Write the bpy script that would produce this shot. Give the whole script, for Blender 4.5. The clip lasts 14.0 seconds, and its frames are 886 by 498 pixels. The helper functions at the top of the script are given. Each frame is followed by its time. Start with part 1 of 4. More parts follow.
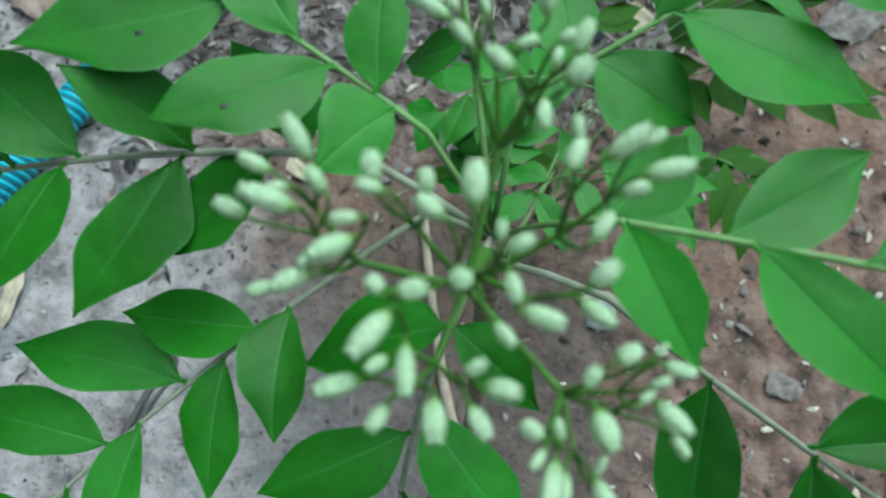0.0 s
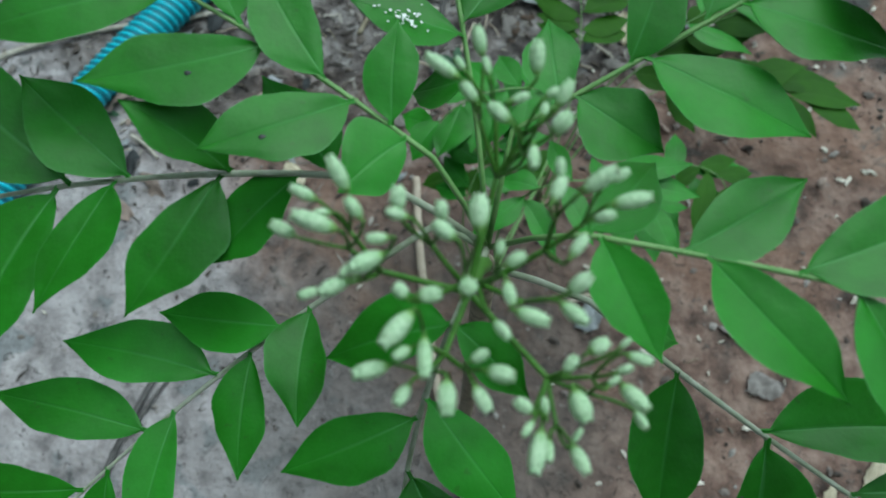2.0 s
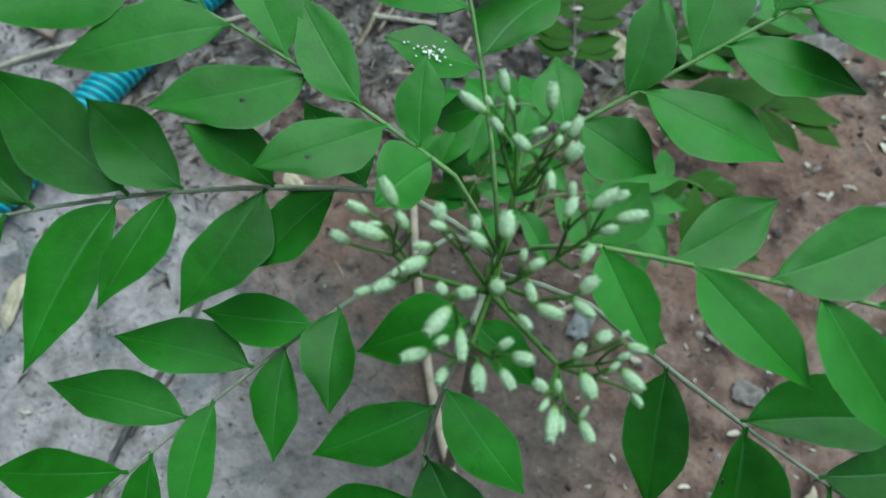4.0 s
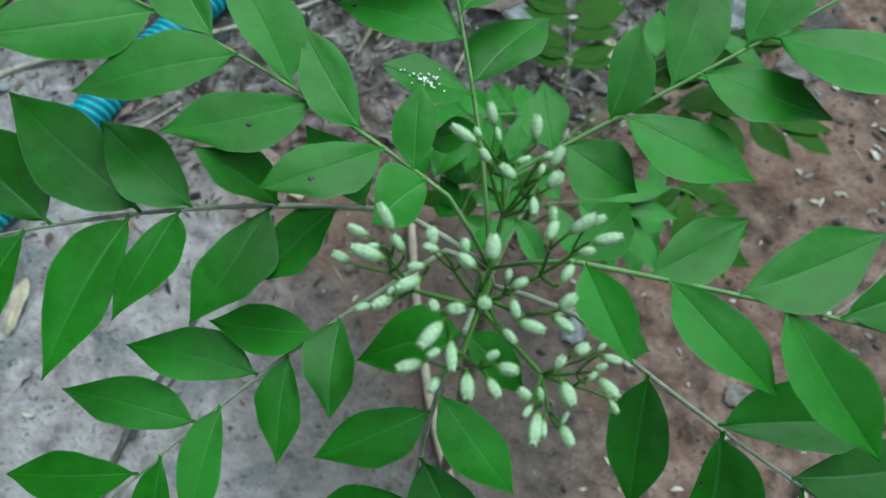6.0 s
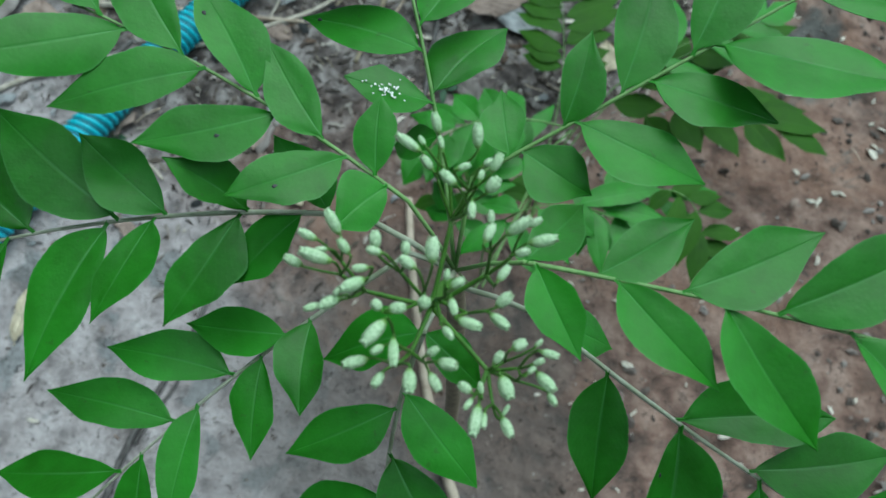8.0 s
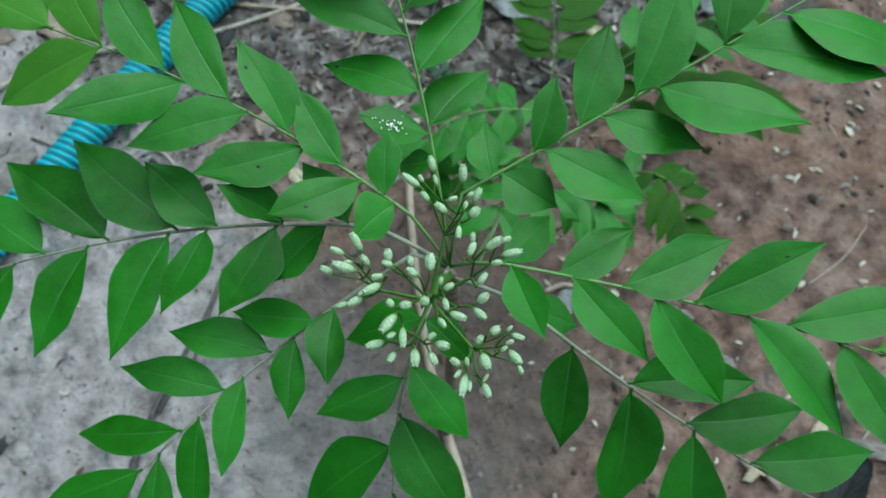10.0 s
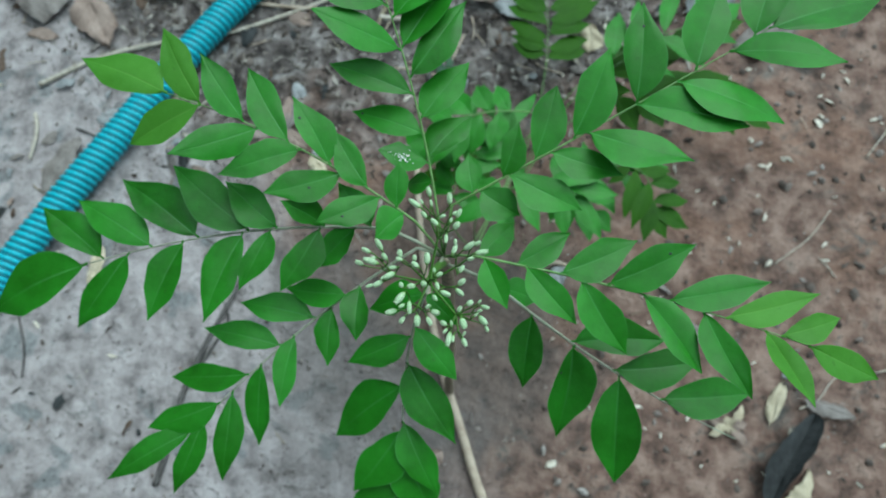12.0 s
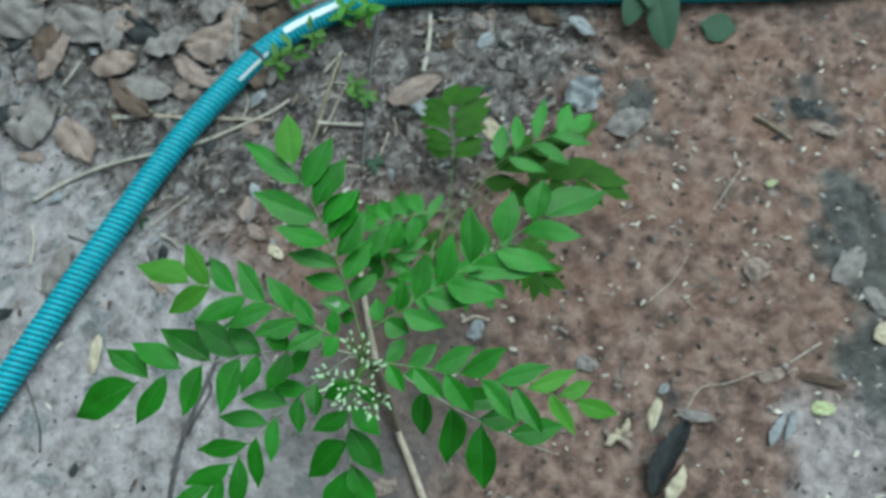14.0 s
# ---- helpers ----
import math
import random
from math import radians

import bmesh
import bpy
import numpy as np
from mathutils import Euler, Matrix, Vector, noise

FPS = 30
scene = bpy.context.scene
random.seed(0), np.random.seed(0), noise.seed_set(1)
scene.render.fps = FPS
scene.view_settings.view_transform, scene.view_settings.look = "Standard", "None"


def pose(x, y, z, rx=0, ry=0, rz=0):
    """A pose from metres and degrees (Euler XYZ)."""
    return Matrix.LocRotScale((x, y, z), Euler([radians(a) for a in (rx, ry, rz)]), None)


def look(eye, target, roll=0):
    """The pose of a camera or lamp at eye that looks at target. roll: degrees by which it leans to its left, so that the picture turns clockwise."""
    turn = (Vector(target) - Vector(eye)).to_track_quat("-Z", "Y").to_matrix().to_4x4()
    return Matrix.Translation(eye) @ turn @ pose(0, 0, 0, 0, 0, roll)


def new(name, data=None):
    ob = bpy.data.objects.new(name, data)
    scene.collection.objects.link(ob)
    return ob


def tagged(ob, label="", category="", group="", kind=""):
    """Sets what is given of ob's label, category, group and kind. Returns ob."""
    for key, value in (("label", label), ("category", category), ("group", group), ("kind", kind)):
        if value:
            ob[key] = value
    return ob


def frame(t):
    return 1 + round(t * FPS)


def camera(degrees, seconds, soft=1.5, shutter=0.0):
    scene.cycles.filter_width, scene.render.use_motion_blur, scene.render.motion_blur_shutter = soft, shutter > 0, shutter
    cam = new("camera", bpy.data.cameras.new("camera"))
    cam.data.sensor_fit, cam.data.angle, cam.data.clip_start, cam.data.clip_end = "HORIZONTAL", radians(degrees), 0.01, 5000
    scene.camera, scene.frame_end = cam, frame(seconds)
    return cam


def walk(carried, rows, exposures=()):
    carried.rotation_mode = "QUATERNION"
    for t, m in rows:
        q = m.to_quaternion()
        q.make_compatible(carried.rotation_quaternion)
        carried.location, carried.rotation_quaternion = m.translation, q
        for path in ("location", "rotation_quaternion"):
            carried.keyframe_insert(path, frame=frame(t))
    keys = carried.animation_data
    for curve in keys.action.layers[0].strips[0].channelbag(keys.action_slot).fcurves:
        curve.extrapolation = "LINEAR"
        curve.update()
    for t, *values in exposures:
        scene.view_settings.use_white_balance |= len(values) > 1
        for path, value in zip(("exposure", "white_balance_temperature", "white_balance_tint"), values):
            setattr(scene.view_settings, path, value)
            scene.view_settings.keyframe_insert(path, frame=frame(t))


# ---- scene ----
# ---- camera ----
cam = camera(64.96, 14.0, soft=1.5, shutter=0.4)
PATH = [
    (0, (0.0305, 0.0335, 0.5914), (0.0315, 0.6970, -1.2953), -4.04),
    (0.5, (0.0322, 0.0330, 0.5951), (0.0356, 0.7032, -1.2893), -3.78),
    (1, (0.0307, 0.0353, 0.5998), (0.0426, 0.7092, -1.2832), -2.84),
    (1.5, (0.0282, 0.0326, 0.6014), (0.0483, 0.6989, -1.2842), -2.22),
    (2, (0.0282, 0.0292, 0.6084), (0.0570, 0.6955, -1.2771), -1.57),
    (2.5, (0.0259, 0.0262, 0.6134), (0.0567, 0.6940, -1.2716), -1.27),
    (2.7, (0.0242, 0.0271, 0.6164), (0.0601, 0.6980, -1.2674), -0.71),
    (5, (0.0215, 0.0211, 0.6283), (0.0893, 0.7144, -1.2465), 1.99),
    (5.5, (0.0227, 0.0226, 0.6327), (0.0922, 0.7167, -1.2417), 2.08),
    (6, (0.0225, 0.0227, 0.6344), (0.0900, 0.7177, -1.2398), 1.95),
    (6.5, (0.0234, 0.0212, 0.6337), (0.0865, 0.7215, -1.2386), 1.57),
    (7, (0.0267, 0.0220, 0.6431), (0.0836, 0.7236, -1.2290), 0.88),
    (7.5, (0.0315, 0.0190, 0.6410), (0.0811, 0.7226, -1.2305), 0.10),
    (8, (0.0332, 0.0194, 0.6404), (0.0743, 0.7272, -1.2297), -0.75),
    (8.2, (0.0334, 0.0195, 0.6407), (0.0657, 0.7199, -1.2324), -1.42),
    (10.5, (0.0343, 0.0092, 0.7043), (0.0692, 0.6220, -1.1991), -1.75),
    (11, (0.0339, 0.0043, 0.7287), (0.0692, 0.6065, -1.1782), -1.67),
    (11.5, (0.0357, 0.0017, 0.7513), (0.0482, 0.5846, -1.1618), -3.74),
    (12, (0.0391, -0.0035, 0.7641), (0.0423, 0.5487, -1.1581), -4.19),
    (12.5, (0.0433, -0.0073, 0.7738), (0.0385, 0.5526, -1.1462), -4.49),
    (13, (0.0401, -0.0054, 0.8007), (0.0614, 0.5509, -1.1203), -1.61),
    (13.5, (0.0469, -0.0079, 0.8666), (0.1034, 0.5599, -1.0503), -0.59),
    (14, (0.0722, -0.0049, 0.9598), (0.2038, 0.5908, -0.9449), 2.75),
]

cam.data.dof.use_dof = True
cam.data.dof.focus_distance, cam.data.dof.aperture_fstop = 0.183, 23.0
walk(cam, [(t, look(eye, target, roll)) for t, eye, target, roll in PATH], [(0, 0.22, 6500, 10), (1.2, 0.25, 6500, 10), (2.1, -0.10, 6500, 10), (6, 0.02, 6500, 10), (10.5, 0.0, 6500, 10), (12.5, 0.11, 6500, 10), (14, 0.08, 6500, 10)])


# ---- daylight: an overcast sky with a wide, weak sun ----
SUN_EL, SUN_AZ = radians(62), radians(42)
world = bpy.data.worlds.new("world")
scene.world = world
world.use_nodes = True
wn, wl = world.node_tree.nodes, world.node_tree.links
wn.clear()
sky = wn.new("ShaderNodeTexSky")
sky.sky_type, sky.sun_disc, sky.sun_elevation, sky.sun_rotation = "NISHITA", False, SUN_EL, SUN_AZ
sky.air_density, sky.dust_density, sky.ozone_density = 1.0, 4.0, 1.0
veil = wn.new("ShaderNodeMix")
veil.data_type = "RGBA"
veil.inputs[0].default_value = 0.72
veil.inputs[7].default_value = (6.6, 9.5, 9.9, 1)
bg = wn.new("ShaderNodeBackground")
bg.inputs[1].default_value = 0.164
wo = wn.new("ShaderNodeOutputWorld")
wl.new(sky.outputs[0], veil.inputs[6])
wl.new(veil.outputs[2], bg.inputs[0])
wl.new(bg.outputs[0], wo.inputs[0])
sun = new("sun", bpy.data.lights.new("sun", "SUN"))
sun.data.energy, sun.data.angle, sun.data.color = 1.7, radians(42), (0.80, 1.0, 0.99)
sun.matrix_world = look((math.sin(SUN_AZ) * math.cos(SUN_EL), math.cos(SUN_AZ) * math.cos(SUN_EL), math.sin(SUN_EL)), (0, 0, 0))


# ---- materials ----
class Net:
    """A short way to write a node material."""

    def __init__(self, name, rough=0.6, spec=0.5):
        self.mat = bpy.data.materials.new(name)
        self.mat.use_nodes = True
        self.nodes, self.links = self.mat.node_tree.nodes, self.mat.node_tree.links
        self.bsdf = self.nodes["Principled BSDF"]
        self.bsdf.inputs["Roughness"].default_value = rough
        self.bsdf.inputs["Specular IOR Level"].default_value = spec

    def put(self, value, socket):
        if isinstance(value, (int, float, tuple)):
            socket.default_value = value if not isinstance(value, tuple) or len(value) != 3 or len(socket.default_value) == 3 else (*value, 1)
        else:
            self.links.new(value, socket)

    def coords(self, kind="Object"):
        return self.nodes.new("ShaderNodeTexCoord").outputs[kind]

    def place(self):
        return self.nodes.new("ShaderNodeNewGeometry").outputs["Position"]

    def chance(self):
        return self.nodes.new("ShaderNodeObjectInfo").outputs["Random"]

    def island(self):
        return self.nodes.new("ShaderNodeNewGeometry").outputs["Random Per Island"]

    def noise(self, where, scale, detail=4.0, rough=0.6, warp=0.0):
        n = self.nodes.new("ShaderNodeTexNoise")
        self.links.new(where, n.inputs["Vector"])
        n.inputs["Scale"].default_value, n.inputs["Detail"].default_value = scale, detail
        n.inputs["Roughness"].default_value, n.inputs["Distortion"].default_value = rough, warp
        return n.outputs["Fac"]

    def math(self, op, a, b=0.0, c=0.0):
        n = self.nodes.new("ShaderNodeMath")
        n.operation = op
        for v, s in zip((a, b, c), n.inputs):
            self.put(v, s)
        return n.outputs[0]

    def ramp(self, fac, *stops):
        n = self.nodes.new("ShaderNodeValToRGB")
        while len(n.color_ramp.elements) < len(stops):
            n.color_ramp.elements.new(0.5)
        for e, (p, c) in zip(n.color_ramp.elements, stops):
            e.position, e.color = p, (*c, 1) if isinstance(c, tuple) else (c, c, c, 1)
        self.links.new(fac, n.inputs[0])
        return n.outputs[0]

    def mix(self, fac, a, b, blend="MIX"):
        n = self.nodes.new("ShaderNodeMix")
        n.data_type, n.blend_type = "RGBA", blend
        self.put(fac, n.inputs[0])
        self.put(a, n.inputs[6])
        self.put(b, n.inputs[7])
        return n.outputs[2]

    def split(self, vector):
        n = self.nodes.new("ShaderNodeSeparateXYZ")
        self.links.new(vector, n.inputs[0])
        return n.outputs

    def colour(self, c):
        self.put(c, self.bsdf.inputs["Base Color"])

    def rough(self, r):
        self.put(r, self.bsdf.inputs["Roughness"])

    def bump(self, height, strength=0.4, far=0.001):
        n = self.nodes.new("ShaderNodeBump")
        n.inputs["Strength"].default_value, n.inputs["Distance"].default_value = strength, far
        self.put(height, n.inputs["Height"])
        self.links.new(n.outputs[0], self.bsdf.inputs["Normal"])
        return n.outputs[0]

    def translucent(self, colour, share, normal=None):
        t = self.nodes.new("ShaderNodeBsdfTranslucent")
        self.put(colour, t.inputs[0])
        if normal:
            self.links.new(normal, t.inputs["Normal"])
        m = self.nodes.new("ShaderNodeMixShader")
        m.inputs[0].default_value = share
        out = self.nodes["Material Output"]
        self.links.new(self.bsdf.outputs[0], m.inputs[1])
        self.links.new(t.outputs[0], m.inputs[2])
        self.links.new(m.outputs[0], out.inputs["Surface"])


def leaf_material(name, deep, light, rib, through_light, gloss=0.46, shine=0.30):
    """Leaf blade: two greens in blotches, pale midrib, faint side veins, light coming through."""
    n = Net(name, gloss, shine)
    uv = n.coords("UV")
    u, v, _ = n.split(uv)
    blotch = n.noise(n.place(), 55, 3)
    mottle = n.noise(n.place(), 240, 5, 0.65, 0.5)
    tone = n.math("MULTIPLY_ADD", n.chance(), 0.30, n.math("MULTIPLY_ADD", blotch, 0.72, n.math("MULTIPLY", n.math("SUBTRACT", mottle, 0.5), 0.42)))
    base = n.mix(n.ramp(tone, (0.22, 0.0), (0.80, 1.0)), deep, light)
    off = n.math("ABSOLUTE", n.math("SUBTRACT", v, 0.5))
    mid = n.ramp(off, (0.0, 1.0), (0.012, 0.8), (0.035, 0.0))
    wave = n.math("SINE", n.math("MULTIPLY", n.math("ADD", u, n.math("MULTIPLY", off, -0.75)), 92.0))
    side = n.ramp(wave, (0.86, 0.0), (1.0, 1.0))
    base = n.mix(n.math("MULTIPLY", side, 0.035), base, rib)
    base = n.mix(n.math("MULTIPLY", mid, n.ramp(u, (0.0, 0.75), (0.25, 0.32), (0.7, 0.10))), base, rib)
    margin = n.ramp(off, (0.465, 0.0), (0.5, 0.28))
    base = n.mix(margin, base, rib)
    spots = n.ramp(n.noise(n.place(), 420, 2), (0.27, 1.0), (0.31, 0.0))
    base = n.mix(n.math("MULTIPLY", spots, 0.35), base, (0.03, 0.05, 0.015))
    n.colour(base)
    n.rough(n.math("MULTIPLY_ADD", blotch, 0.22, gloss - 0.1))
    cells = n.noise(n.place(), 1500, 2)
    quilt = n.noise(n.place(), 150, 3)
    height = n.math("ADD", n.math("MULTIPLY_ADD", cells, 0.25, n.math("MULTIPLY", quilt, 1.6)), n.math("MULTIPLY", mid, -0.4))
    normal = n.bump(height, 0.35, 0.0004)
    n.translucent(through_light, 0.19, normal)
    return n.mat


LEAF = leaf_material("leaf_green", (0.009, 0.106, 0.003), (0.022, 0.275, 0.018), (0.10, 0.36, 0.11), (0.03, 0.38, 0.004), 0.40, 0.29)
YOUNG = leaf_material("leaf_young", (0.045, 0.200, 0.016), (0.085, 0.305, 0.040), (0.15, 0.36, 0.07), (0.07, 0.46, 0.008), 0.44, 0.18)
# darker copy of LEAF, with the shade on low sapling leaves put into its colour
SHADED_LEAF = leaf_material("leaf_shaded", (0.013, 0.070, 0.002), (0.030, 0.130, 0.006), (0.07, 0.16, 0.03), (0.05, 0.22, 0.004), 0.55, 0.15)
WEED = leaf_material("leaf_weed", (0.05, 0.16, 0.03), (0.10, 0.26, 0.04), (0.18, 0.34, 0.10), (0.18, 0.42, 0.04), 0.5)
DULL = leaf_material("leaf_dull", (0.03, 0.085, 0.05), (0.05, 0.125, 0.07), (0.09, 0.17, 0.10), (0.06, 0.16, 0.05), 0.6)


def stalk_material(name, a, b, scale=260, rough=0.5):
    n = Net(name, rough, 0.4)
    fac = n.noise(n.place(), scale, 4)
    n.colour(n.mix(n.ramp(fac, (0.35, 0.0), (0.7, 1.0)), a, b))
    n.bump(n.noise(n.place(), scale * 5, 3), 0.3, 0.0004)
    return n.mat


STALK = stalk_material("stalk_green", (0.040, 0.145, 0.015), (0.080, 0.225, 0.032))
RACHIS = stalk_material("rachis", (0.105, 0.26, 0.068), (0.20, 0.36, 0.13))
GREY_RACHIS = stalk_material("rachis_old", (0.28, 0.33, 0.22), (0.46, 0.48, 0.40))
BARK = stalk_material("bark", (0.16, 0.13, 0.09), (0.34, 0.29, 0.21), 180, 0.8)
STRAW = stalk_material("dry_stick", (0.36, 0.28, 0.22), (0.56, 0.47, 0.39), 90, 0.8)
PALE_TWIG = stalk_material("pale_twig", (0.34, 0.30, 0.25), (0.58, 0.53, 0.47), 160, 0.8)
DARK_TWIG = stalk_material("dark_twig", (0.055, 0.050, 0.050), (0.14, 0.13, 0.13), 160, 0.8)


def petal_material():
    """Closed petals: whitish green, finely warted, greener towards the calyx, some tips withered."""
    n = Net("bud_petal", 0.55, 0.35)
    u, v, _ = n.split(n.coords("UV"))
    wart = n.noise(n.place(), 2300, 3, 0.6)
    c = n.mix(n.ramp(wart, (0.36, 0.0), (0.62, 1.0)), (0.32, 0.53, 0.29), (0.66, 0.83, 0.60))
    c = n.mix(n.math("MULTIPLY", n.chance(), 0.30), c, (0.34, 0.58, 0.30))
    c = n.mix(n.ramp(u, (0.05, 0.7), (0.34, 0.0)), c, (0.20, 0.42, 0.13))
    withered = n.math("MULTIPLY", n.ramp(u, (0.94, 0.0), (0.985, 1.0)), n.ramp(n.noise(n.place(), 700, 2), (0.50, 0.0), (0.62, 0.7)))
    c = n.mix(withered, c, (0.16, 0.16, 0.08))
    n.colour(c)
    n.bump(wart, 0.7, 0.0004)
    n.translucent((0.45, 0.68, 0.32), 0.18)
    return n.mat


PETAL = petal_material()
CALYX = stalk_material("calyx", (0.13, 0.28, 0.06), (0.22, 0.40, 0.12), 900)


def soil_material():
    """Bare soil: reddish loam, a pale trodden grey crust, and dark humus under the litter, in ragged patches."""
    n = Net("soil", 0.95, 0.2)
    p = n.place()
    x, y, z = n.split(p)
    rag = n.math("SUBTRACT", n.noise(p, 5, 5, 0.65), 0.5)
    rag2 = n.math("SUBTRACT", n.noise(p, 14, 5, 0.65), 0.5)
    fine = n.noise(p, 38, 7, 0.60)
    grit = n.noise(p, 210, 4, 0.6)
    red = n.ramp(fine, (0.33, (0.056, 0.038, 0.033)), (0.48, (0.176, 0.109, 0.091)), (0.64, (0.295, 0.203, 0.173)))
    grey = n.ramp(fine, (0.32, (0.165, 0.148, 0.154)), (0.46, (0.315, 0.282, 0.292)), (0.62, (0.435, 0.396, 0.412)))
    humus = n.ramp(fine, (0.36, (0.026, 0.024, 0.025)), (0.5, (0.115, 0.105, 0.106)), (0.66, (0.31, 0.295, 0.30)))
    ragged = n.math("ADD", n.math("MULTIPLY", rag, 0.30), n.math("MULTIPLY", rag2, 0.14))
    # farther off the patches wander and break up
    away = n.math("MAXIMUM", n.math("SUBTRACT", n.math("SQRT", n.math("ADD", n.math("MULTIPLY", x, x), n.math("MULTIPLY", y, y))), 1.0), 0.0)
    ragged = n.math("ADD", ragged, n.math("MULTIPLY", n.math("SUBTRACT", n.noise(p, 0.9, 5, 0.6), 0.5), n.math("MULTIPLY", away, 7.0)))
    # pale crust: west of a slanting line, and a second patch in the south-east corner
    west = n.math("SUBTRACT", n.math("ADD", 0.02, n.math("MULTIPLY", y, -0.62)), n.math("ADD", x, ragged))
    crust = n.ramp(n.math("MULTIPLY_ADD", west, 4.0, 0.5), (0.25, 0.0), (0.75, 1.0))
    corner = n.math("ADD", n.math("MINIMUM", n.math("SUBTRACT", x, 0.555), n.math("SUBTRACT", 0.0, y)), n.math("MULTIPLY", ragged, 0.7))
    crust2 = n.ramp(n.math("MULTIPLY_ADD", corner, 8.0, 0.5), (0.3, 0.0), (0.7, 1.0))
    # humus: a belt along the hose in the north-west
    sides = n.math("ADD", n.math("MULTIPLY", n.math("MAXIMUM", n.math("SUBTRACT", -0.22, x), 0.0), 1.2), n.math("MAXIMUM", n.math("SUBTRACT", x, 0.22), 0.0))
    belt = n.math("ADD", n.math("SUBTRACT", n.math("SUBTRACT", y, 0.36), sides), ragged)
    dark = n.ramp(n.math("MULTIPLY_ADD", belt, 4.0, 0.5), (0.3, 0.0), (0.8, 1.0))
    c = n.mix(n.math("MAXIMUM", crust, n.math("MULTIPLY", crust2, 0.72)), red, grey)
    c = n.mix(n.math("MULTIPLY", dark, 0.85), c, humus)
    stones = n.ramp(n.noise(p, 24, 3, 0.5, 0.3), (0.57, 0.0), (0.63, 0.85))
    c = n.mix(n.math("MULTIPLY", stones, crust), c, n.ramp(grit, (0.3, (0.15, 0.155, 0.165)), (0.7, (0.27, 0.28, 0.295))))
    # soil round the stems, a little darker
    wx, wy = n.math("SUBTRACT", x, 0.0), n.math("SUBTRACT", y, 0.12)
    near_stems = n.math("SUBTRACT", 0.19, n.math("ADD", n.math("SQRT", n.math("ADD", n.math("MULTIPLY", wx, wx), n.math("MULTIPLY", wy, wy))), n.math("MULTIPLY", ragged, 0.5)))
    c = n.mix(n.ramp(n.math("MULTIPLY_ADD", near_stems, 6.0, 0.5), (0.3, 0.0), (0.9, 0.62)), c, (0.110, 0.099, 0.096))
    damp = n.ramp(n.noise(p, 11, 7, 0.72, 0.6), (0.36, 1.0), (0.45, 0.0))
    c = n.mix(n.math("MULTIPLY", damp, 0.5), c, (0.075, 0.062, 0.058))
    c = n.mix(n.ramp(grit, (0.29, 0.85), (0.355, 0.0)), c, (0.050, 0.040, 0.038))
    c = n.mix(n.ramp(grit, (0.66, 0.0), (0.74, 0.5)), c, (0.44, 0.40, 0.38))
    # ochre stains, greyish mould, and small dark pits and flecks
    ochre = n.math("MULTIPLY", n.ramp(n.noise(p, 7, 6, 0.7, 0.8), (0.46, 0.0), (0.64, 0.55)), n.math("MULTIPLY", n.ramp(n.math("ADD", y, ragged), (0.02, 0.0), (0.14, 1.0)), n.math("SUBTRACT", 1.0, n.math("MAXIMUM", crust, dark))))
    c = n.mix(ochre, c, (0.26, 0.145, 0.105))
    mould = n.ramp(n.noise(p, 17, 7, 0.75, 1.2), (0.575, 0.0), (0.67, 0.72))
    for px, py, size in ((0.755, 0.240, 0.075), (0.745, 0.440, 0.042), (0.490, 0.470, 0.045), (0.735, 0.030, 0.085), (0.740, 0.120, 0.06), (0.392, 0.005, 0.030)):
        dx, dy = n.math("SUBTRACT", x, px), n.math("SUBTRACT", y, py)
        gap = n.math("SUBTRACT", size, n.math("ADD", n.math("SQRT", n.math("ADD", n.math("MULTIPLY", dx, dx), n.math("MULTIPLY", dy, dy))), n.math("MULTIPLY", rag2, 0.22)))
        mould = n.math("MAXIMUM", mould, n.ramp(n.math("MULTIPLY_ADD", gap, 14.0, 0.5), (0.35, 0.0), (0.8, 0.92)))
    c = n.mix(mould, c, n.ramp(fine, (0.35, (0.036, 0.038, 0.038)), (0.65, (0.118, 0.122, 0.118))))
    flecks = n.ramp(n.noise(p, 95, 5, 0.7, 1.5), (0.36, 0.6), (0.405, 0.0))
    c = n.mix(flecks, c, (0.060, 0.053, 0.052))
    pale = n.ramp(n.noise(p, 60, 5, 0.7, 1.0), (0.64, 0.0), (0.72, 0.6))
    c = n.mix(pale, c, (0.36, 0.33, 0.315))
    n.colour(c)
    n.bump(n.math("ADD", n.math("MULTIPLY", fine, 1.0), n.math("ADD", n.math("MULTIPLY", grit, 0.2), n.math("MULTIPLY", flecks, -0.25))), 0.8, 0.008)
    return n.mat


SOIL = soil_material()


def wall_material():
    """Weathered grey cement render of the added walls, streaked and mossy towards the foot."""
    n = Net("cement_render", 0.92, 0.2)
    p = n.place()
    c = n.ramp(n.noise(p, 3.5, 7, 0.68, 0.4), (0.30, (0.055, 0.053, 0.049)), (0.70, (0.105, 0.102, 0.095)))
    n.colour(n.mix(n.ramp(n.noise(p, 11, 6, 0.7, 1.0), (0.52, 0.0), (0.72, 0.5)), c, (0.060, 0.066, 0.048)))
    n.bump(n.noise(p, 160, 5), 0.5, 0.004)
    return n.mat


RENDER = wall_material()


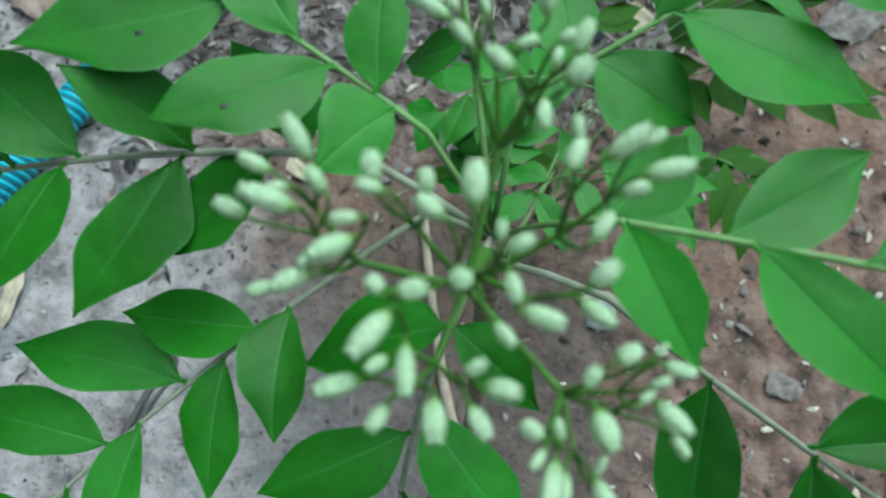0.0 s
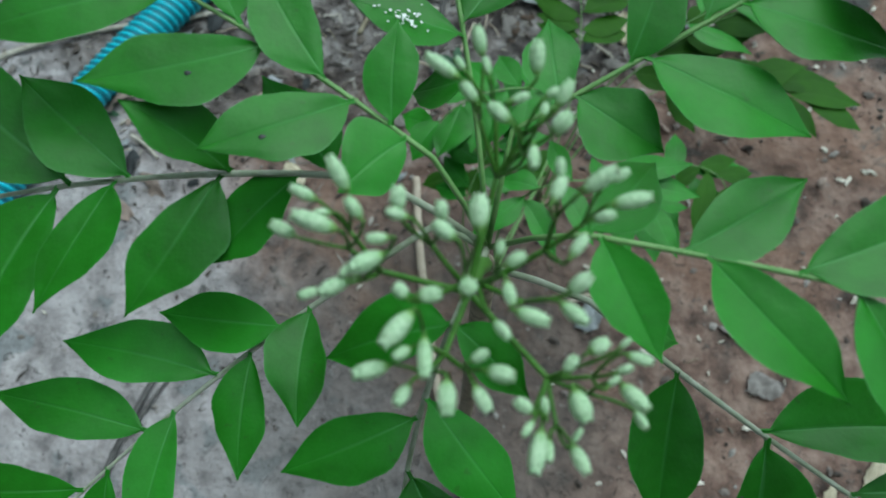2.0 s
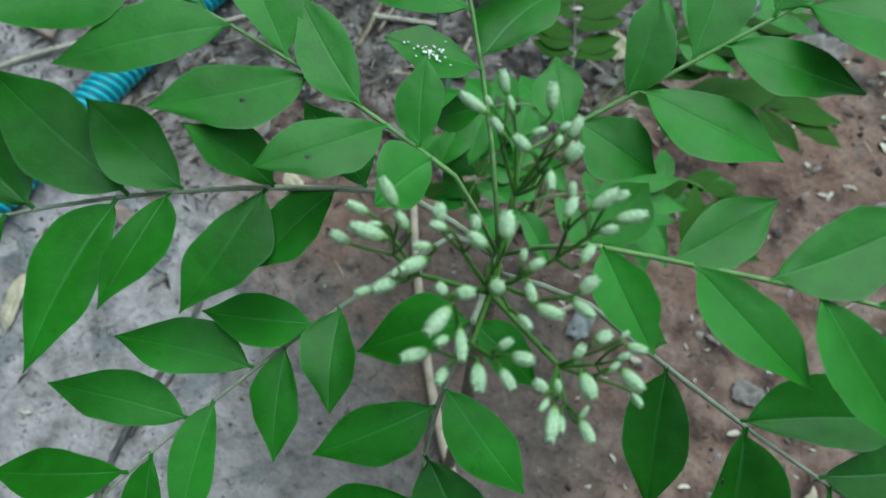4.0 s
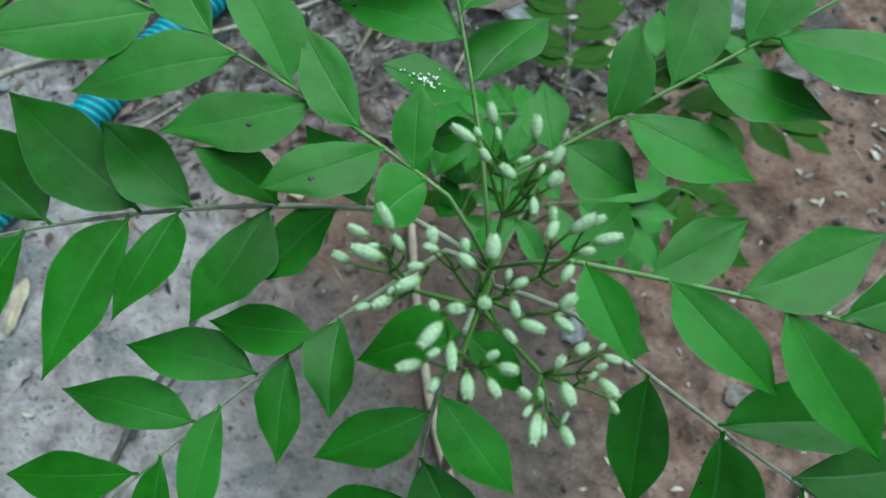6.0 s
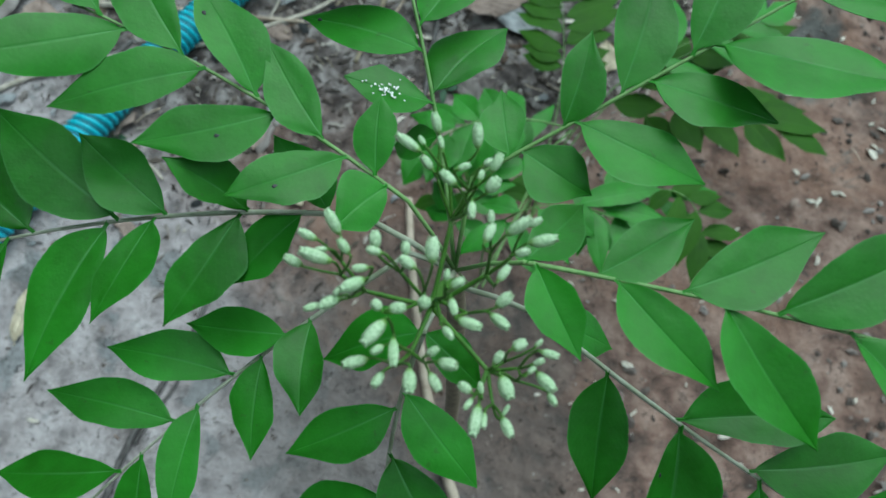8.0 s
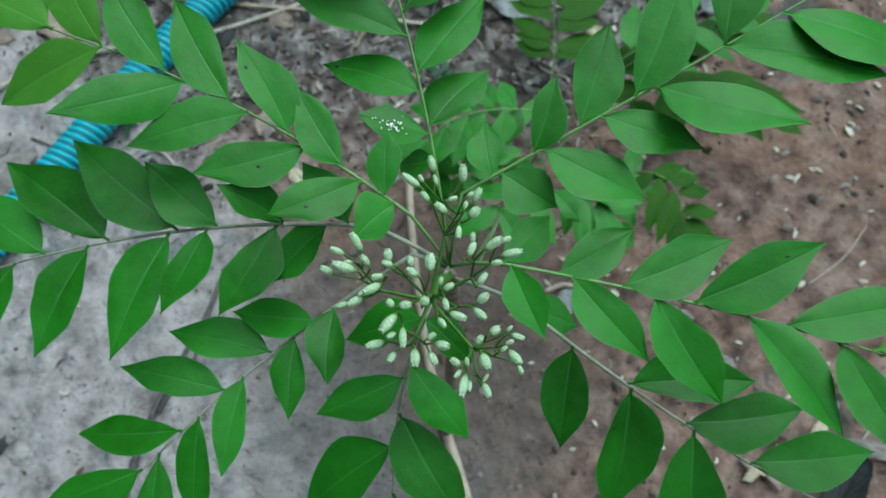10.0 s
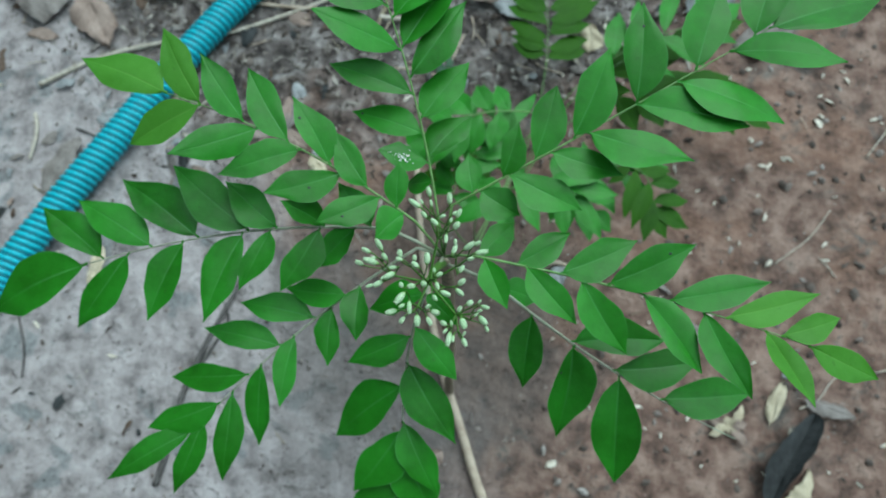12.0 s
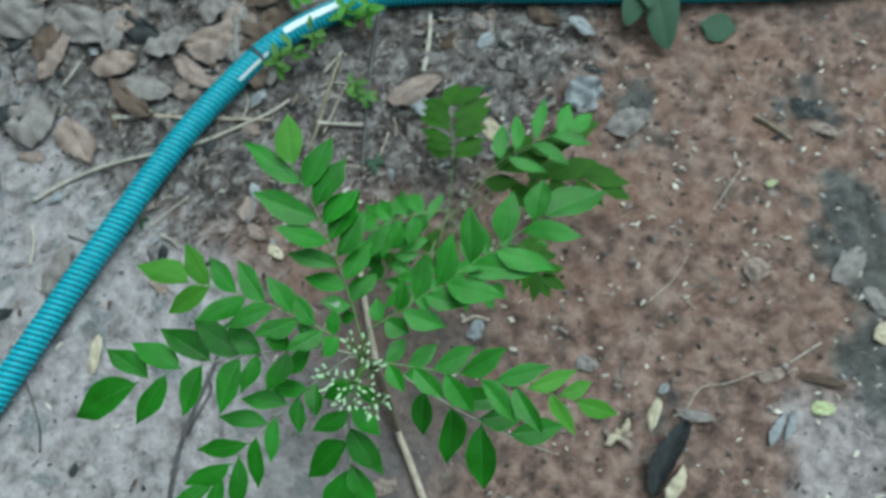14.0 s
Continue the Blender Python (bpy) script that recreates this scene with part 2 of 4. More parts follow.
def crumb_material():
    n = Net("soil_crumb", 0.95, 0.2)
    c = n.ramp(n.island(), (0.0, (0.045, 0.042, 0.042)), (0.45, (0.12, 0.105, 0.10)), (0.75, (0.24, 0.21, 0.20)), (1.0, (0.42, 0.40, 0.39)))
    n.colour(n.mix(n.math("MULTIPLY", n.noise(n.place(), 500, 4), 0.5), c, (0.12, 0.075, 0.055)))
    n.bump(n.noise(n.place(), 900, 4), 0.6, 0.001)
    return n.mat


CRUMB = crumb_material()
SHRED = Net("leaf_shred", 0.9, 0.2)
SHRED.colour(SHRED.mix(SHRED.math("MULTIPLY", SHRED.noise(SHRED.place(), 300, 4), 0.6),
                       SHRED.ramp(SHRED.island(), (0.0, (0.022, 0.020, 0.020)), (0.45, (0.055, 0.046, 0.042)), (0.62, (0.15, 0.12, 0.10)), (0.80, (0.30, 0.27, 0.25)), (1.0, (0.52, 0.48, 0.44))), (0.07, 0.055, 0.045)))
SHRED = SHRED.mat


def dry_material(name, a, b, through_light, share=0.12):
    """Dead leaf: two browns, blotches, midrib and veins."""
    n = Net(name, 0.8, 0.25)
    u, v, _ = n.split(n.coords("UV"))
    off = n.math("ABSOLUTE", n.math("SUBTRACT", v, 0.5))
    fac = n.noise(n.place(), 60, 6, 0.7)
    c = n.mix(n.ramp(fac, (0.32, 0.0), (0.68, 1.0)), a, b)
    c = n.mix(n.ramp(n.noise(n.place(), 230, 5, 0.7), (0.32, 0.55), (0.45, 0.0)), c, tuple(0.45 * q for q in a))
    mid = n.ramp(off, (0.0, 1.0), (0.03, 0.0))
    c = n.mix(n.math("MULTIPLY", mid, 0.35), c, tuple(min(1, 1.35 * q) for q in b))
    n.colour(c)
    wave = n.math("SINE", n.math("MULTIPLY", n.math("ADD", u, n.math("MULTIPLY", off, -0.7)), 60.0))
    normal = n.bump(n.math("ADD", n.math("MULTIPLY", wave, 0.3), n.noise(n.place(), 300, 5)), 0.5, 0.001)
    n.translucent(through_light, share, normal)
    return n.mat


DRY = {
    "grey": dry_material("dead_leaf_grey", (0.185, 0.160, 0.152), (0.335, 0.300, 0.292), (0.2, 0.16, 0.13)),
    "tan": dry_material("dead_leaf_tan", (0.235, 0.170, 0.148), (0.41, 0.315, 0.280), (0.3, 0.2, 0.12)),
    "cream": dry_material("dead_leaf_cream", (0.46, 0.39, 0.28), (0.66, 0.58, 0.45), (0.5, 0.4, 0.25)),
    "brown": dry_material("dead_leaf_brown", (0.085, 0.060, 0.048), (0.18, 0.125, 0.098), (0.3, 0.12, 0.05)),
    "black": dry_material("dead_leaf_black", (0.018, 0.020, 0.022), (0.060, 0.064, 0.068), (0.03, 0.03, 0.03), 0.04),
    "ash": dry_material("dead_leaf_ash", (0.23, 0.24, 0.255), (0.42, 0.44, 0.465), (0.3, 0.3, 0.32)),
    "lime": dry_material("dead_leaf_lime", (0.42, 0.46, 0.24), (0.58, 0.60, 0.38), (0.5, 0.5, 0.2)),
    "chalk": dry_material("dry_petal", (0.60, 0.54, 0.46), (0.85, 0.80, 0.72), (0.6, 0.5, 0.4)),
}


def hose_material(name, a, b, rough):
    n = Net(name, rough, 0.35)
    fac = n.noise(n.place(), 30, 4)
    c = n.mix(fac, a, b)
    dust = n.ramp(n.noise(n.place(), 140, 6, 0.7), (0.52, 0.0), (0.75, 0.5))
    n.colour(n.mix(n.math("MULTIPLY", dust, 0.05), c, (0.30, 0.28, 0.25)))
    n.bump(n.noise(n.place(), 700, 3), 0.15, 0.0005)
    return n.mat


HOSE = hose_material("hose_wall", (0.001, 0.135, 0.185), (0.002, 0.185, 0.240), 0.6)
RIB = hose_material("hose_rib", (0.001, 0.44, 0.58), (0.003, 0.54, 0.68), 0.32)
TAPE = stalk_material("black_tie", (0.012, 0.013, 0.014), (0.03, 0.032, 0.034), 200, 0.4)
# pale colour for the highlight streaks on the hose bend
HIGHLIGHT = Net("pale_highlight", 0.25, 0.5)
HIGHLIGHT.colour((0.62, 0.72, 0.74))
HIGHLIGHT = HIGHLIGHT.mat


# ---- building helpers ----


def mesh_of(name, verts, faces, material, uvs=None, smooth=True, slots=None):
    me = bpy.data.meshes.new(name)
    me.from_pydata([tuple(v) for v in verts], [], faces)
    for m in material if isinstance(material, (list, tuple)) else [material]:
        me.materials.append(m)
    if uvs is not None:
        layer = me.uv_layers.new(name="UVMap")
        for loop in me.loops:
            layer.data[loop.index].uv = uvs[loop.vertex_index]
    if smooth:
        me.polygons.foreach_set("use_smooth", [True] * len(me.polygons))
    if slots:
        me.polygons.foreach_set("material_index", slots)
    me.update()
    return me


def part(name, me, parent=None, label="", m=None):
    """One mesh object under a thing or under a part."""
    ob = new(name, me)
    if m is not None:
        ob.matrix_basis = m
    if parent:
        ob.parent = parent
    if label:
        ob["label"] = label
    return ob


def thing(name, label, category, group="", at=(0, 0, 0), me=None):
    ob = new(name, me)
    ob.location = at
    return tagged(ob, label, category, group)


def bezier(a, b, c, s):
    return a * (1 - s) ** 2 + b * (2 * s * (1 - s)) + c * s * s


def smooth_line(points, steps):
    """A rounded line through the points (Catmull-Rom)."""
    p = [Vector(q) for q in points]
    p = [2 * p[0] - p[1], *p, 2 * p[-1] - p[-2]]
    line = []
    for i in range(1, len(p) - 2):
        for k in range(steps):
            s = k / steps
            line.append(0.5 * (2 * p[i] + (p[i + 1] - p[i - 1]) * s + (2 * p[i - 1] - 5 * p[i] + 4 * p[i + 1] - p[i + 2]) * s * s
                               + (3 * p[i] - p[i - 1] - 3 * p[i + 1] + p[i + 2]) * s**3))
    return [*line, p[-2]]


def tube(line, radii, sides=8, knots=0.0, verts=None, faces=None):
    """A round stalk along a line; knots: how uneven it is. Adds to the lists when given."""
    verts, faces = ([], []) if verts is None else (verts, faces)
    start, n = len(verts), len(line)
    up = Vector((0.31, 0.17, 0.93))
    for i, p in enumerate(line):
        d = (line[min(i + 1, n - 1)] - line[max(i - 1, 0)]).normalized()
        side = d.cross(up)
        side = side.normalized() if side.length > 1e-4 else Vector((1, 0, 0))
        over = side.cross(d)
        r = radii[0] + (radii[1] - radii[0]) * i / (n - 1) if isinstance(radii, tuple) else radii[i]
        for k in range(sides):
            a = 2 * math.pi * k / sides
            q = r * (1 + knots * noise.noise(Vector((i * 0.6, k * 1.7, start * 0.01))))
            verts.append(p + side * (q * math.cos(a)) + over * (q * math.sin(a)))
    for i in range(n - 1):
        for k in range(sides):
            a, b = start + i * sides + k, start + i * sides + (k + 1) % sides
            faces.append((a, b, b + sides, a + sides))
    faces.append(tuple(start + k for k in reversed(range(sides))))
    faces.append(tuple(start + (n - 1) * sides + k for k in range(sides)))
    return verts, faces


def blade(name, length, width, material, fold=0.25, arch=0.05, twist=0.0, curl=0.0, peak=0.45, point=0.85, base=0.7, thick=0.0003,
          stem=0.05, ragged=0.0, crumple=0.0, rows=15, cols=7, seed=0, drip=0.0, waves=14, teeth=0.0):
    """A leaf blade with thickness, lying along +x from its stalk: V-fold along the midrib, arched, twisted, with an uneven edge."""
    r = random.Random(seed)
    off = Vector((r.random() * 50, r.random() * 50, r.random() * 50))
    skew = r.uniform(0.05, 0.115) * r.choice((-1, 1))
    top, under, uvs = [], [], []
    full = peak**base * (1 - peak) ** point
    for i in range(rows):
        t = i / (rows - 1)
        u = max(0.0, (t - stem) / (1 - stem))
        half = 0.5 * width * min(1.0, (u**base * (1 - u) ** point) / full) if 0 < u < 1 else 0.0
        half *= 1 - drip * max(0.0, (u - 0.62) / 0.38) ** 1.3
        half = max(half, 0.0005 if t < stem + 0.04 else 0.00012)
        lop = 0.16 * skew * 16 * math.cos(math.pi * u)
        for j in range(cols):
            v = 2 * j / (cols - 1) - 1
            h = half * (1 + (skew + lop) * (1 if v > 0 else -1))
            if abs(v) > 0.99:
                h *= 1 + ragged * 1.5 * noise.noise(off + Vector((u * waves, v * 3, 0))) + teeth * (0.5 if i % 2 else -0.5) * (1 if 0.12 < u < 0.97 else 0)
            y = v * h
            x = t * length
            z = abs(y) * fold - curl * y * y / max(width, 1e-6) + arch * length * 4 * t * (1 - t)
            z += 0.035 * width * noise.noise(off + Vector((u * 3.1, v * 1.4, 7))) * (0.3 + abs(v))
            if crumple:
                z += crumple * width * noise.noise(off + Vector((u * 5.0, v * 2.3, 3))) * min(1, 3 * u + 0.2)
            a = twist * t
            y += 0.05 * width * math.sin(u * math.pi) * skew * 6 + 0.02 * length * math.sin(math.pi * u) * skew * 4
            y, z = y * math.cos(a) - z * math.sin(a), y * math.sin(a) + z * math.cos(a)
            top.append(Vector((x, y, z)))
            under.append(Vector((x, y * 0.985, z - thick * (1 if abs(v) < 0.3 else 0.7))))
            uvs.append((u, 0.5 + 0.5 * v))
    count = rows * cols
    faces = []
    for i in range(rows - 1):
        for j in range(cols - 1):
            a = i * cols + j
            faces += [(a, a + cols, a + cols + 1, a + 1), (count + a, count + a + 1, count + a + cols + 1, count + a + cols)]
    rim = [j for j in range(cols)] + [i * cols + cols - 1 for i in range(1, rows)] + [(rows - 1) * cols + j for j in range(cols - 2, -1, -1)] + [i * cols for i in range(rows - 2, 0, -1)]
    for a, b in zip(rim, rim[1:] + rim[:1]):
        faces.append((a, b, count + b, count + a))
    me = mesh_of(name, top + under, faces, material, uvs + uvs)
    mid, edge = cols // 2, set(rim)
    for e in me.edges:
        a, b = e.vertices
        if (a % count in edge and b % count in edge) or (a % count % cols == mid and b % count % cols == mid):
            e.use_edge_sharp = True
    return me


def aim(at, heading, rise, roll=0.0):
    """A pose whose x axis points along a heading (degrees from +x), rising by so many degrees."""
    return Matrix.Translation(at) @ Euler((0, 0, radians(heading))).to_matrix().to_4x4() @ Euler((0, radians(-rise), 0)).to_matrix().to_4x4() @ Euler((radians(roll), 0, 0)).to_matrix().to_4x4()


def compound_leaf(plant, a, b, c, leaflets, joint, seed, young_from=0.86, mature=LEAF, thick=0.00044, skin=RACHIS, lean=0.0, keel=0.0):
    """A pinnate leaf: a stalk from its joint on the stem, and leaflets given as (place along the stalk, heading, rise, length, width), in mm and degrees."""
    a, b, c, joint = (Vector(q) * 0.001 for q in (a, b, c, joint))
    line = [joint, joint.lerp(a, 0.5) + Vector((0, 0, 0.002))] + [bezier(a, b, c, k / 22) for k in range(23)]
    radii = [thick * (1.25 - 0.8 * k / 24) for k in range(25)]
    verts, faces = tube(line, radii, 7, 0.15)
    for k, s in enumerate(sorted({q[0] for q in leaflets})):
        p = bezier(a, b, c, s)
        r = thick * (1.15 - 0.7 * s)
        d = (bezier(a, b, c, s + 0.01) - bezier(a, b, c, s - 0.01)).normalized() * r
        tube([p - d * 1.6, p - d * 0.3, p + d * 1.4], [r * 0.5, r * (1.3 + 0.02 * (k % 3)), r * 0.5], 6, 0.0, verts, faces)
    stalk = part("leaf_stalk", mesh_of("leaf_stalk", verts, faces, skin), plant)
    r = random.Random(seed)
    for k, (s, heading, rise, length, width) in enumerate(leaflets):
        p = bezier(a, b, c, s)
        mat = YOUNG if s >= young_from else mature
        me = blade("leaflet", length * 0.001, width * 0.00100, mat, fold=r.uniform(0.03, 0.13) + (keel if -130 < heading < -30 else 0.4 * keel), arch=r.uniform(0.01, 0.06), twist=r.uniform(-0.14, 0.14),
                   curl=r.uniform(-0.12, 0.30), peak=r.uniform(0.40, 0.47), point=r.uniform(0.78, 0.98), base=r.uniform(0.64, 0.80), ragged=0.07, rows=41, cols=9, waves=5, teeth=0.012, seed=seed * 100 + k, drip=r.uniform(0.42, 0.62))
        part("leaflet", me, stalk, m=aim(p + Vector((0, 0, 0.0004)), heading, rise, r.uniform(-6, 6) + (lean if heading < 0 else 0.0)))
    return stalk


# ---- ground ----
def axis(lo, hi, step, far):
    mid = list(np.arange(lo, hi + 1e-6, step))
    out = [d for k in range(1, 26) if (d := step * (1.42**k - 1) / 0.42) < far] + [far]
    return np.array([lo - d for d in reversed(out)] + mid + [hi + d for d in out])


def ground_height(x, y):
    """Low humps, clods and pits of trodden soil."""
    v = Vector((x, y, 0.0))
    h = 0.009 * noise.noise(v * 4.0) + 0.0045 * noise.noise(v * 13.0) + 0.0022 * noise.noise(v * 31.0)
    return h - 0.002


def litter(x, y):
    """How far into the belt of dark litter along the hose a place lies."""
    return y - 0.36 - 1.2 * max(0.0, -0.22 - x) - max(0.0, x - 0.22)


def build_ground():
    xs, ys = axis(-0.62, 1.02, 0.0062, 150.0), axis(-0.24, 0.94, 0.0062, 150.0)
    verts = [(x, y, ground_height(x, y) if abs(x) < 3 and abs(y) < 3 else -0.002) for y in ys for x in xs]
    w = len(xs)
    faces = [(j * w + i, j * w + i + 1, (j + 1) * w + i + 1, (j + 1) * w + i) for j in range(len(ys) - 1) for i in range(w - 1)]
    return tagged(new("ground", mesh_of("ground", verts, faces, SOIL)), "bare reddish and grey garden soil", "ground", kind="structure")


build_ground()


def build_walls():
    """Unseen walls added behind the camera to block the low western and southern sky."""
    for name, lo, hi, label in (("wall_west", (-1.30, -1.55, -0.3), (-1.05, 5.0, 2.95), "added unseen dark grey wall that blocks the western sky"),
                                ("wall_south", (-1.05, -1.55, -0.3), (5.0, -1.30, 2.95), "added unseen dark grey wall that blocks the southern sky")):
        bm = bmesh.new()
        bmesh.ops.create_cube(bm, size=1.0, matrix=Matrix.Translation([(a + b) / 2 for a, b in zip(lo, hi)]) @ Matrix.Diagonal((*[b - a for a, b in zip(lo, hi)], 1)))
        bmesh.ops.bevel(bm, geom=bm.edges[:], offset=0.012, segments=2, affect="EDGES")
        me = bpy.data.meshes.new(name)
        bm.to_mesh(me)
        bm.free()
        me.materials.append(RENDER)
        tagged(new(name, me), label, "wall", kind="structure")


build_walls()


def build_crumbs():
    """Loose crumbs and grains of soil, past counting."""
    r = random.Random(11)
    verts, faces = [], []
    shape = [(1, 0, 0), (-1, 0, 0), (0, 1, 0), (0, -1, 0), (0, 0, 1), (0, 0, -1), (0.6, 0.6, 0.5), (-0.6, 0.6, 0.45), (0.6, -0.6, 0.45), (-0.6, -0.6, 0.5)]
    tris = [(4, 6, 8), (4, 7, 6), (4, 9, 7), (4, 8, 9), (6, 0, 8), (7, 2, 6), (9, 1, 7), (8, 3, 9), (6, 2, 0), (7, 1, 2), (9, 3, 1), (8, 0, 3), (0, 2, 5), (2, 1, 5), (1, 3, 5), (3, 0, 5)]
    for _ in range(17000):
        x, y = r.uniform(-0.58, 1.0), r.uniform(-0.2, 0.9)
        if r.random() > 0.34 + 0.66 * max(0.0, min(1.0, (litter(x, y) + 0.14) * 4)):
            continue
        s = (0.0007 + 0.0046 * r.random() ** 4.2) * (1.0 if litter(x, y) > 0 or x > 0.12 else 0.55)
        z, a, start = ground_height(x, y), r.random() * 6.28, len(verts)
        e = (r.uniform(0.7, 1.6), r.uniform(0.6, 1.1), r.uniform(0.5, 0.9))
        for q in shape:
            px, py, pz = (q[i] * e[i] * s * r.uniform(0.8, 1.2) for i in range(3))
            verts.append((x + px * math.cos(a) - py * math.sin(a), y + px * math.sin(a) + py * math.cos(a), z + pz + 0.25 * s))
        faces += [tuple(start + k for k in t) for t in tris]
    tagged(new("soil_crumbs", mesh_of("soil_crumbs", verts, faces, CRUMB, smooth=False)), "loose grey and brown crumbs of soil on the ground", "soil", kind="stuff")


build_crumbs()


def build_shreds():
    """Shreds of rotted leaf and bark, past counting: bent slivers, thick in the litter and thin elsewhere."""
    r = random.Random(19)
    verts, faces = [], []
    for _ in range(19000):
        x, y = r.uniform(-0.58, 1.0), r.uniform(-0.2, 0.9)
        if r.random() > 0.006 + 0.994 * max(0.0, min(1.0, (litter(x, y) + 0.16) * 4)):
            continue
        l, w, a, start = 0.003 + 0.017 * r.random() ** 2.5, 0.0009 + 0.0038 * r.random() ** 2, r.random() * 6.28, len(verts)
        z, lift, bend = ground_height(x, y) + 0.0006, r.uniform(0, 0.003), r.uniform(-0.4, 0.4)
        for q, (u, h) in enumerate(((-0.5, 0.35), (-0.1, 1.0), (0.2, 0.9), (0.5, 0.2))):
            for v in (-0.5, 0.5):
                px, py = u * l, v * w * h * r.uniform(0.7, 1.2) + bend * u * u * l
                for up in (0.0, 0.0005):
                    verts.append((x + px * math.cos(a) - py * math.sin(a), y + px * math.sin(a) + py * math.cos(a), z + up + lift * (0.5 + u) + 0.15 * w * h))
        for q in range(3):
            b = start + q * 4
            faces += [(b, b + 4, b + 6, b + 2), (b + 1, b + 3, b + 7, b + 5), (b, b + 1, b + 5, b + 4), (b + 2, b + 6, b + 7, b + 3)]
        faces += [(start, start + 2, start + 3, start + 1), (start + 12, start + 13, start + 15, start + 14)]
    tagged(new("leaf_shreds", mesh_of("leaf_shreds", verts, faces, SHRED, smooth=False)), "dark and pale shreds of rotted leaves on the soil", "litter", kind="stuff")


build_shreds()


# ---- hose ----
def build_hose():
    way = [(-0.796, -0.244), (-0.606, 0.014), (-0.428, 0.255), (-0.375, 0.326), (-0.316, 0.401), (-0.256, 0.479), (-0.183, 0.561), (-0.096, 0.642), (-0.051, 0.672), (-0.009, 0.692), (0.042, 0.710), (0.089, 0.722), (0.135, 0.724), (0.226, 0.715), (0.361, 0.694), (0.497, 0.672), (0.652, 0.649), (0.900, 0.629), (1.300, 0.659)]
    radius = 0.0184
    line = smooth_line([(x, y, radius + 0.001) for x, y in way], 30)
    cut = [0.0]
    for p, q in zip(line, line[1:]):
        cut.append(cut[-1] + (q - p).length)
    total, sides = cut[-1], 22
    xs, ys = np.array([p.x for p in line]), np.array([p.y for p in line])

    def ring(d, r, verts, lean=0.0):
        x, y = np.interp(d, cut, xs), np.interp(d, cut, ys)
        dx, dy = np.interp(d + 0.004, cut, xs) - np.interp(d - 0.004, cut, xs), np.interp(d + 0.004, cut, ys) - np.interp(d - 0.004, cut, ys)
        n = math.hypot(dx, dy)
        for k in range(sides):
            a = 2 * math.pi * k / sides
            slip = -lean * r * math.cos(a)
            verts.append((x + (slip * dx - dy * r * math.cos(a)) / n, y + (slip * dy + dx * r * math.cos(a)) / n, radius + 0.0005 + r * math.sin(a)))

    hose = thing("garden_hose", "teal ribbed plastic hose curving over the soil", "hose")
    verts, faces = [], []
    steps = int(total / 0.012)
    for i in range(steps + 1):
        ring(total * i / steps, radius * 0.915, verts)
    faces = [(i * sides + k, i * sides + (k + 1) % sides, (i + 1) * sides + (k + 1) % sides, (i + 1) * sides + k) for i in range(steps) for k in range(sides)]
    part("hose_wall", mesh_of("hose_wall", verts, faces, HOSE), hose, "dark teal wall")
    verts, faces = [], []
    pitch = 0.0078
    for i in range(int(total / pitch)):
        d, start = (i + 0.5) * pitch, len(verts)
        for off, r in ((-0.27, 0.90), (-0.15, 0.985), (0.0, 1.0), (0.15, 0.985), (0.27, 0.90)):
            ring(d + off * pitch, radius * r, verts, 0.22)
        faces += [(start + j * sides + k, start + j * sides + (k + 1) % sides, start + (j + 1) * sides + (k + 1) % sides, start + (j + 1) * sides + k) for j in range(4) for k in range(sides)]
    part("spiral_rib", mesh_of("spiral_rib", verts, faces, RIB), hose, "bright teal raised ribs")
    # the bend's white highlight streaks, modelled as pale strips, and a dark tie round it
    for name, d0, d1, r, mat, label in (("mending_film", 1.085, 1.150, 1.03, HIGHLIGHT, "pale strip standing in for the highlight along the bend"), ("mending_film", 1.190, 1.285, 1.03, HIGHLIGHT, "pale strip standing in for the highlight along the bend"),
                                       ("tie", 1.133, 1.138, 1.06, TAPE, "thin dark tie")):
        verts = []
        for i in range(5):
            ring(d0 + (d1 - d0) * i / 4, radius * r * (1 - (0.02 if i in (0, 4) else 0)), verts)
        faces = [(i * sides + k, i * sides + k + 1, (i + 1) * sides + k + 1, (i + 1) * sides + k) for i in range(4) for k in range(*((0, sides - 1) if name == "tie" else (8, 9) if d0 < 1.1 else (5, 7)))]
        part(name, mesh_of(name, verts, faces, mat), hose, label)


build_hose()

# ---- the flowering plant ----
plant = thing("curry_plant", "young green curry leaf plant with a cluster of pale buds", "plant")
STEM = [(0.035, 0.055, -0.02), (0.036, 0.060, 0.10), (0.040, 0.072, 0.26), (0.041, 0.080, 0.40), (0.040, 0.079, 0.450), (0.0387, 0.0762, 0.466)]
line = smooth_line(STEM, 8)
part("main_stem", mesh_of("main_stem", *tube(line, (0.0050, 0.0022), 10, 0.04), BARK), plant, "slender brown woody stem")
HUB = Vector((0.033, 0.057, 0.512))

LEAVES = []
# dark marks: which leaflet, and where on it
SPOTS = {"north_west": [(4, 0.45, 0.3), (5, 0.70, 0.2), (2, 0.62, 0.3)], "south_east": [(2, 0.30, -0.35)], "east": [(6, 0.72, 0.1)], "north": [(3, 0.84, 0.0)], "north_east": [(8, 0.76, 0.0)]}


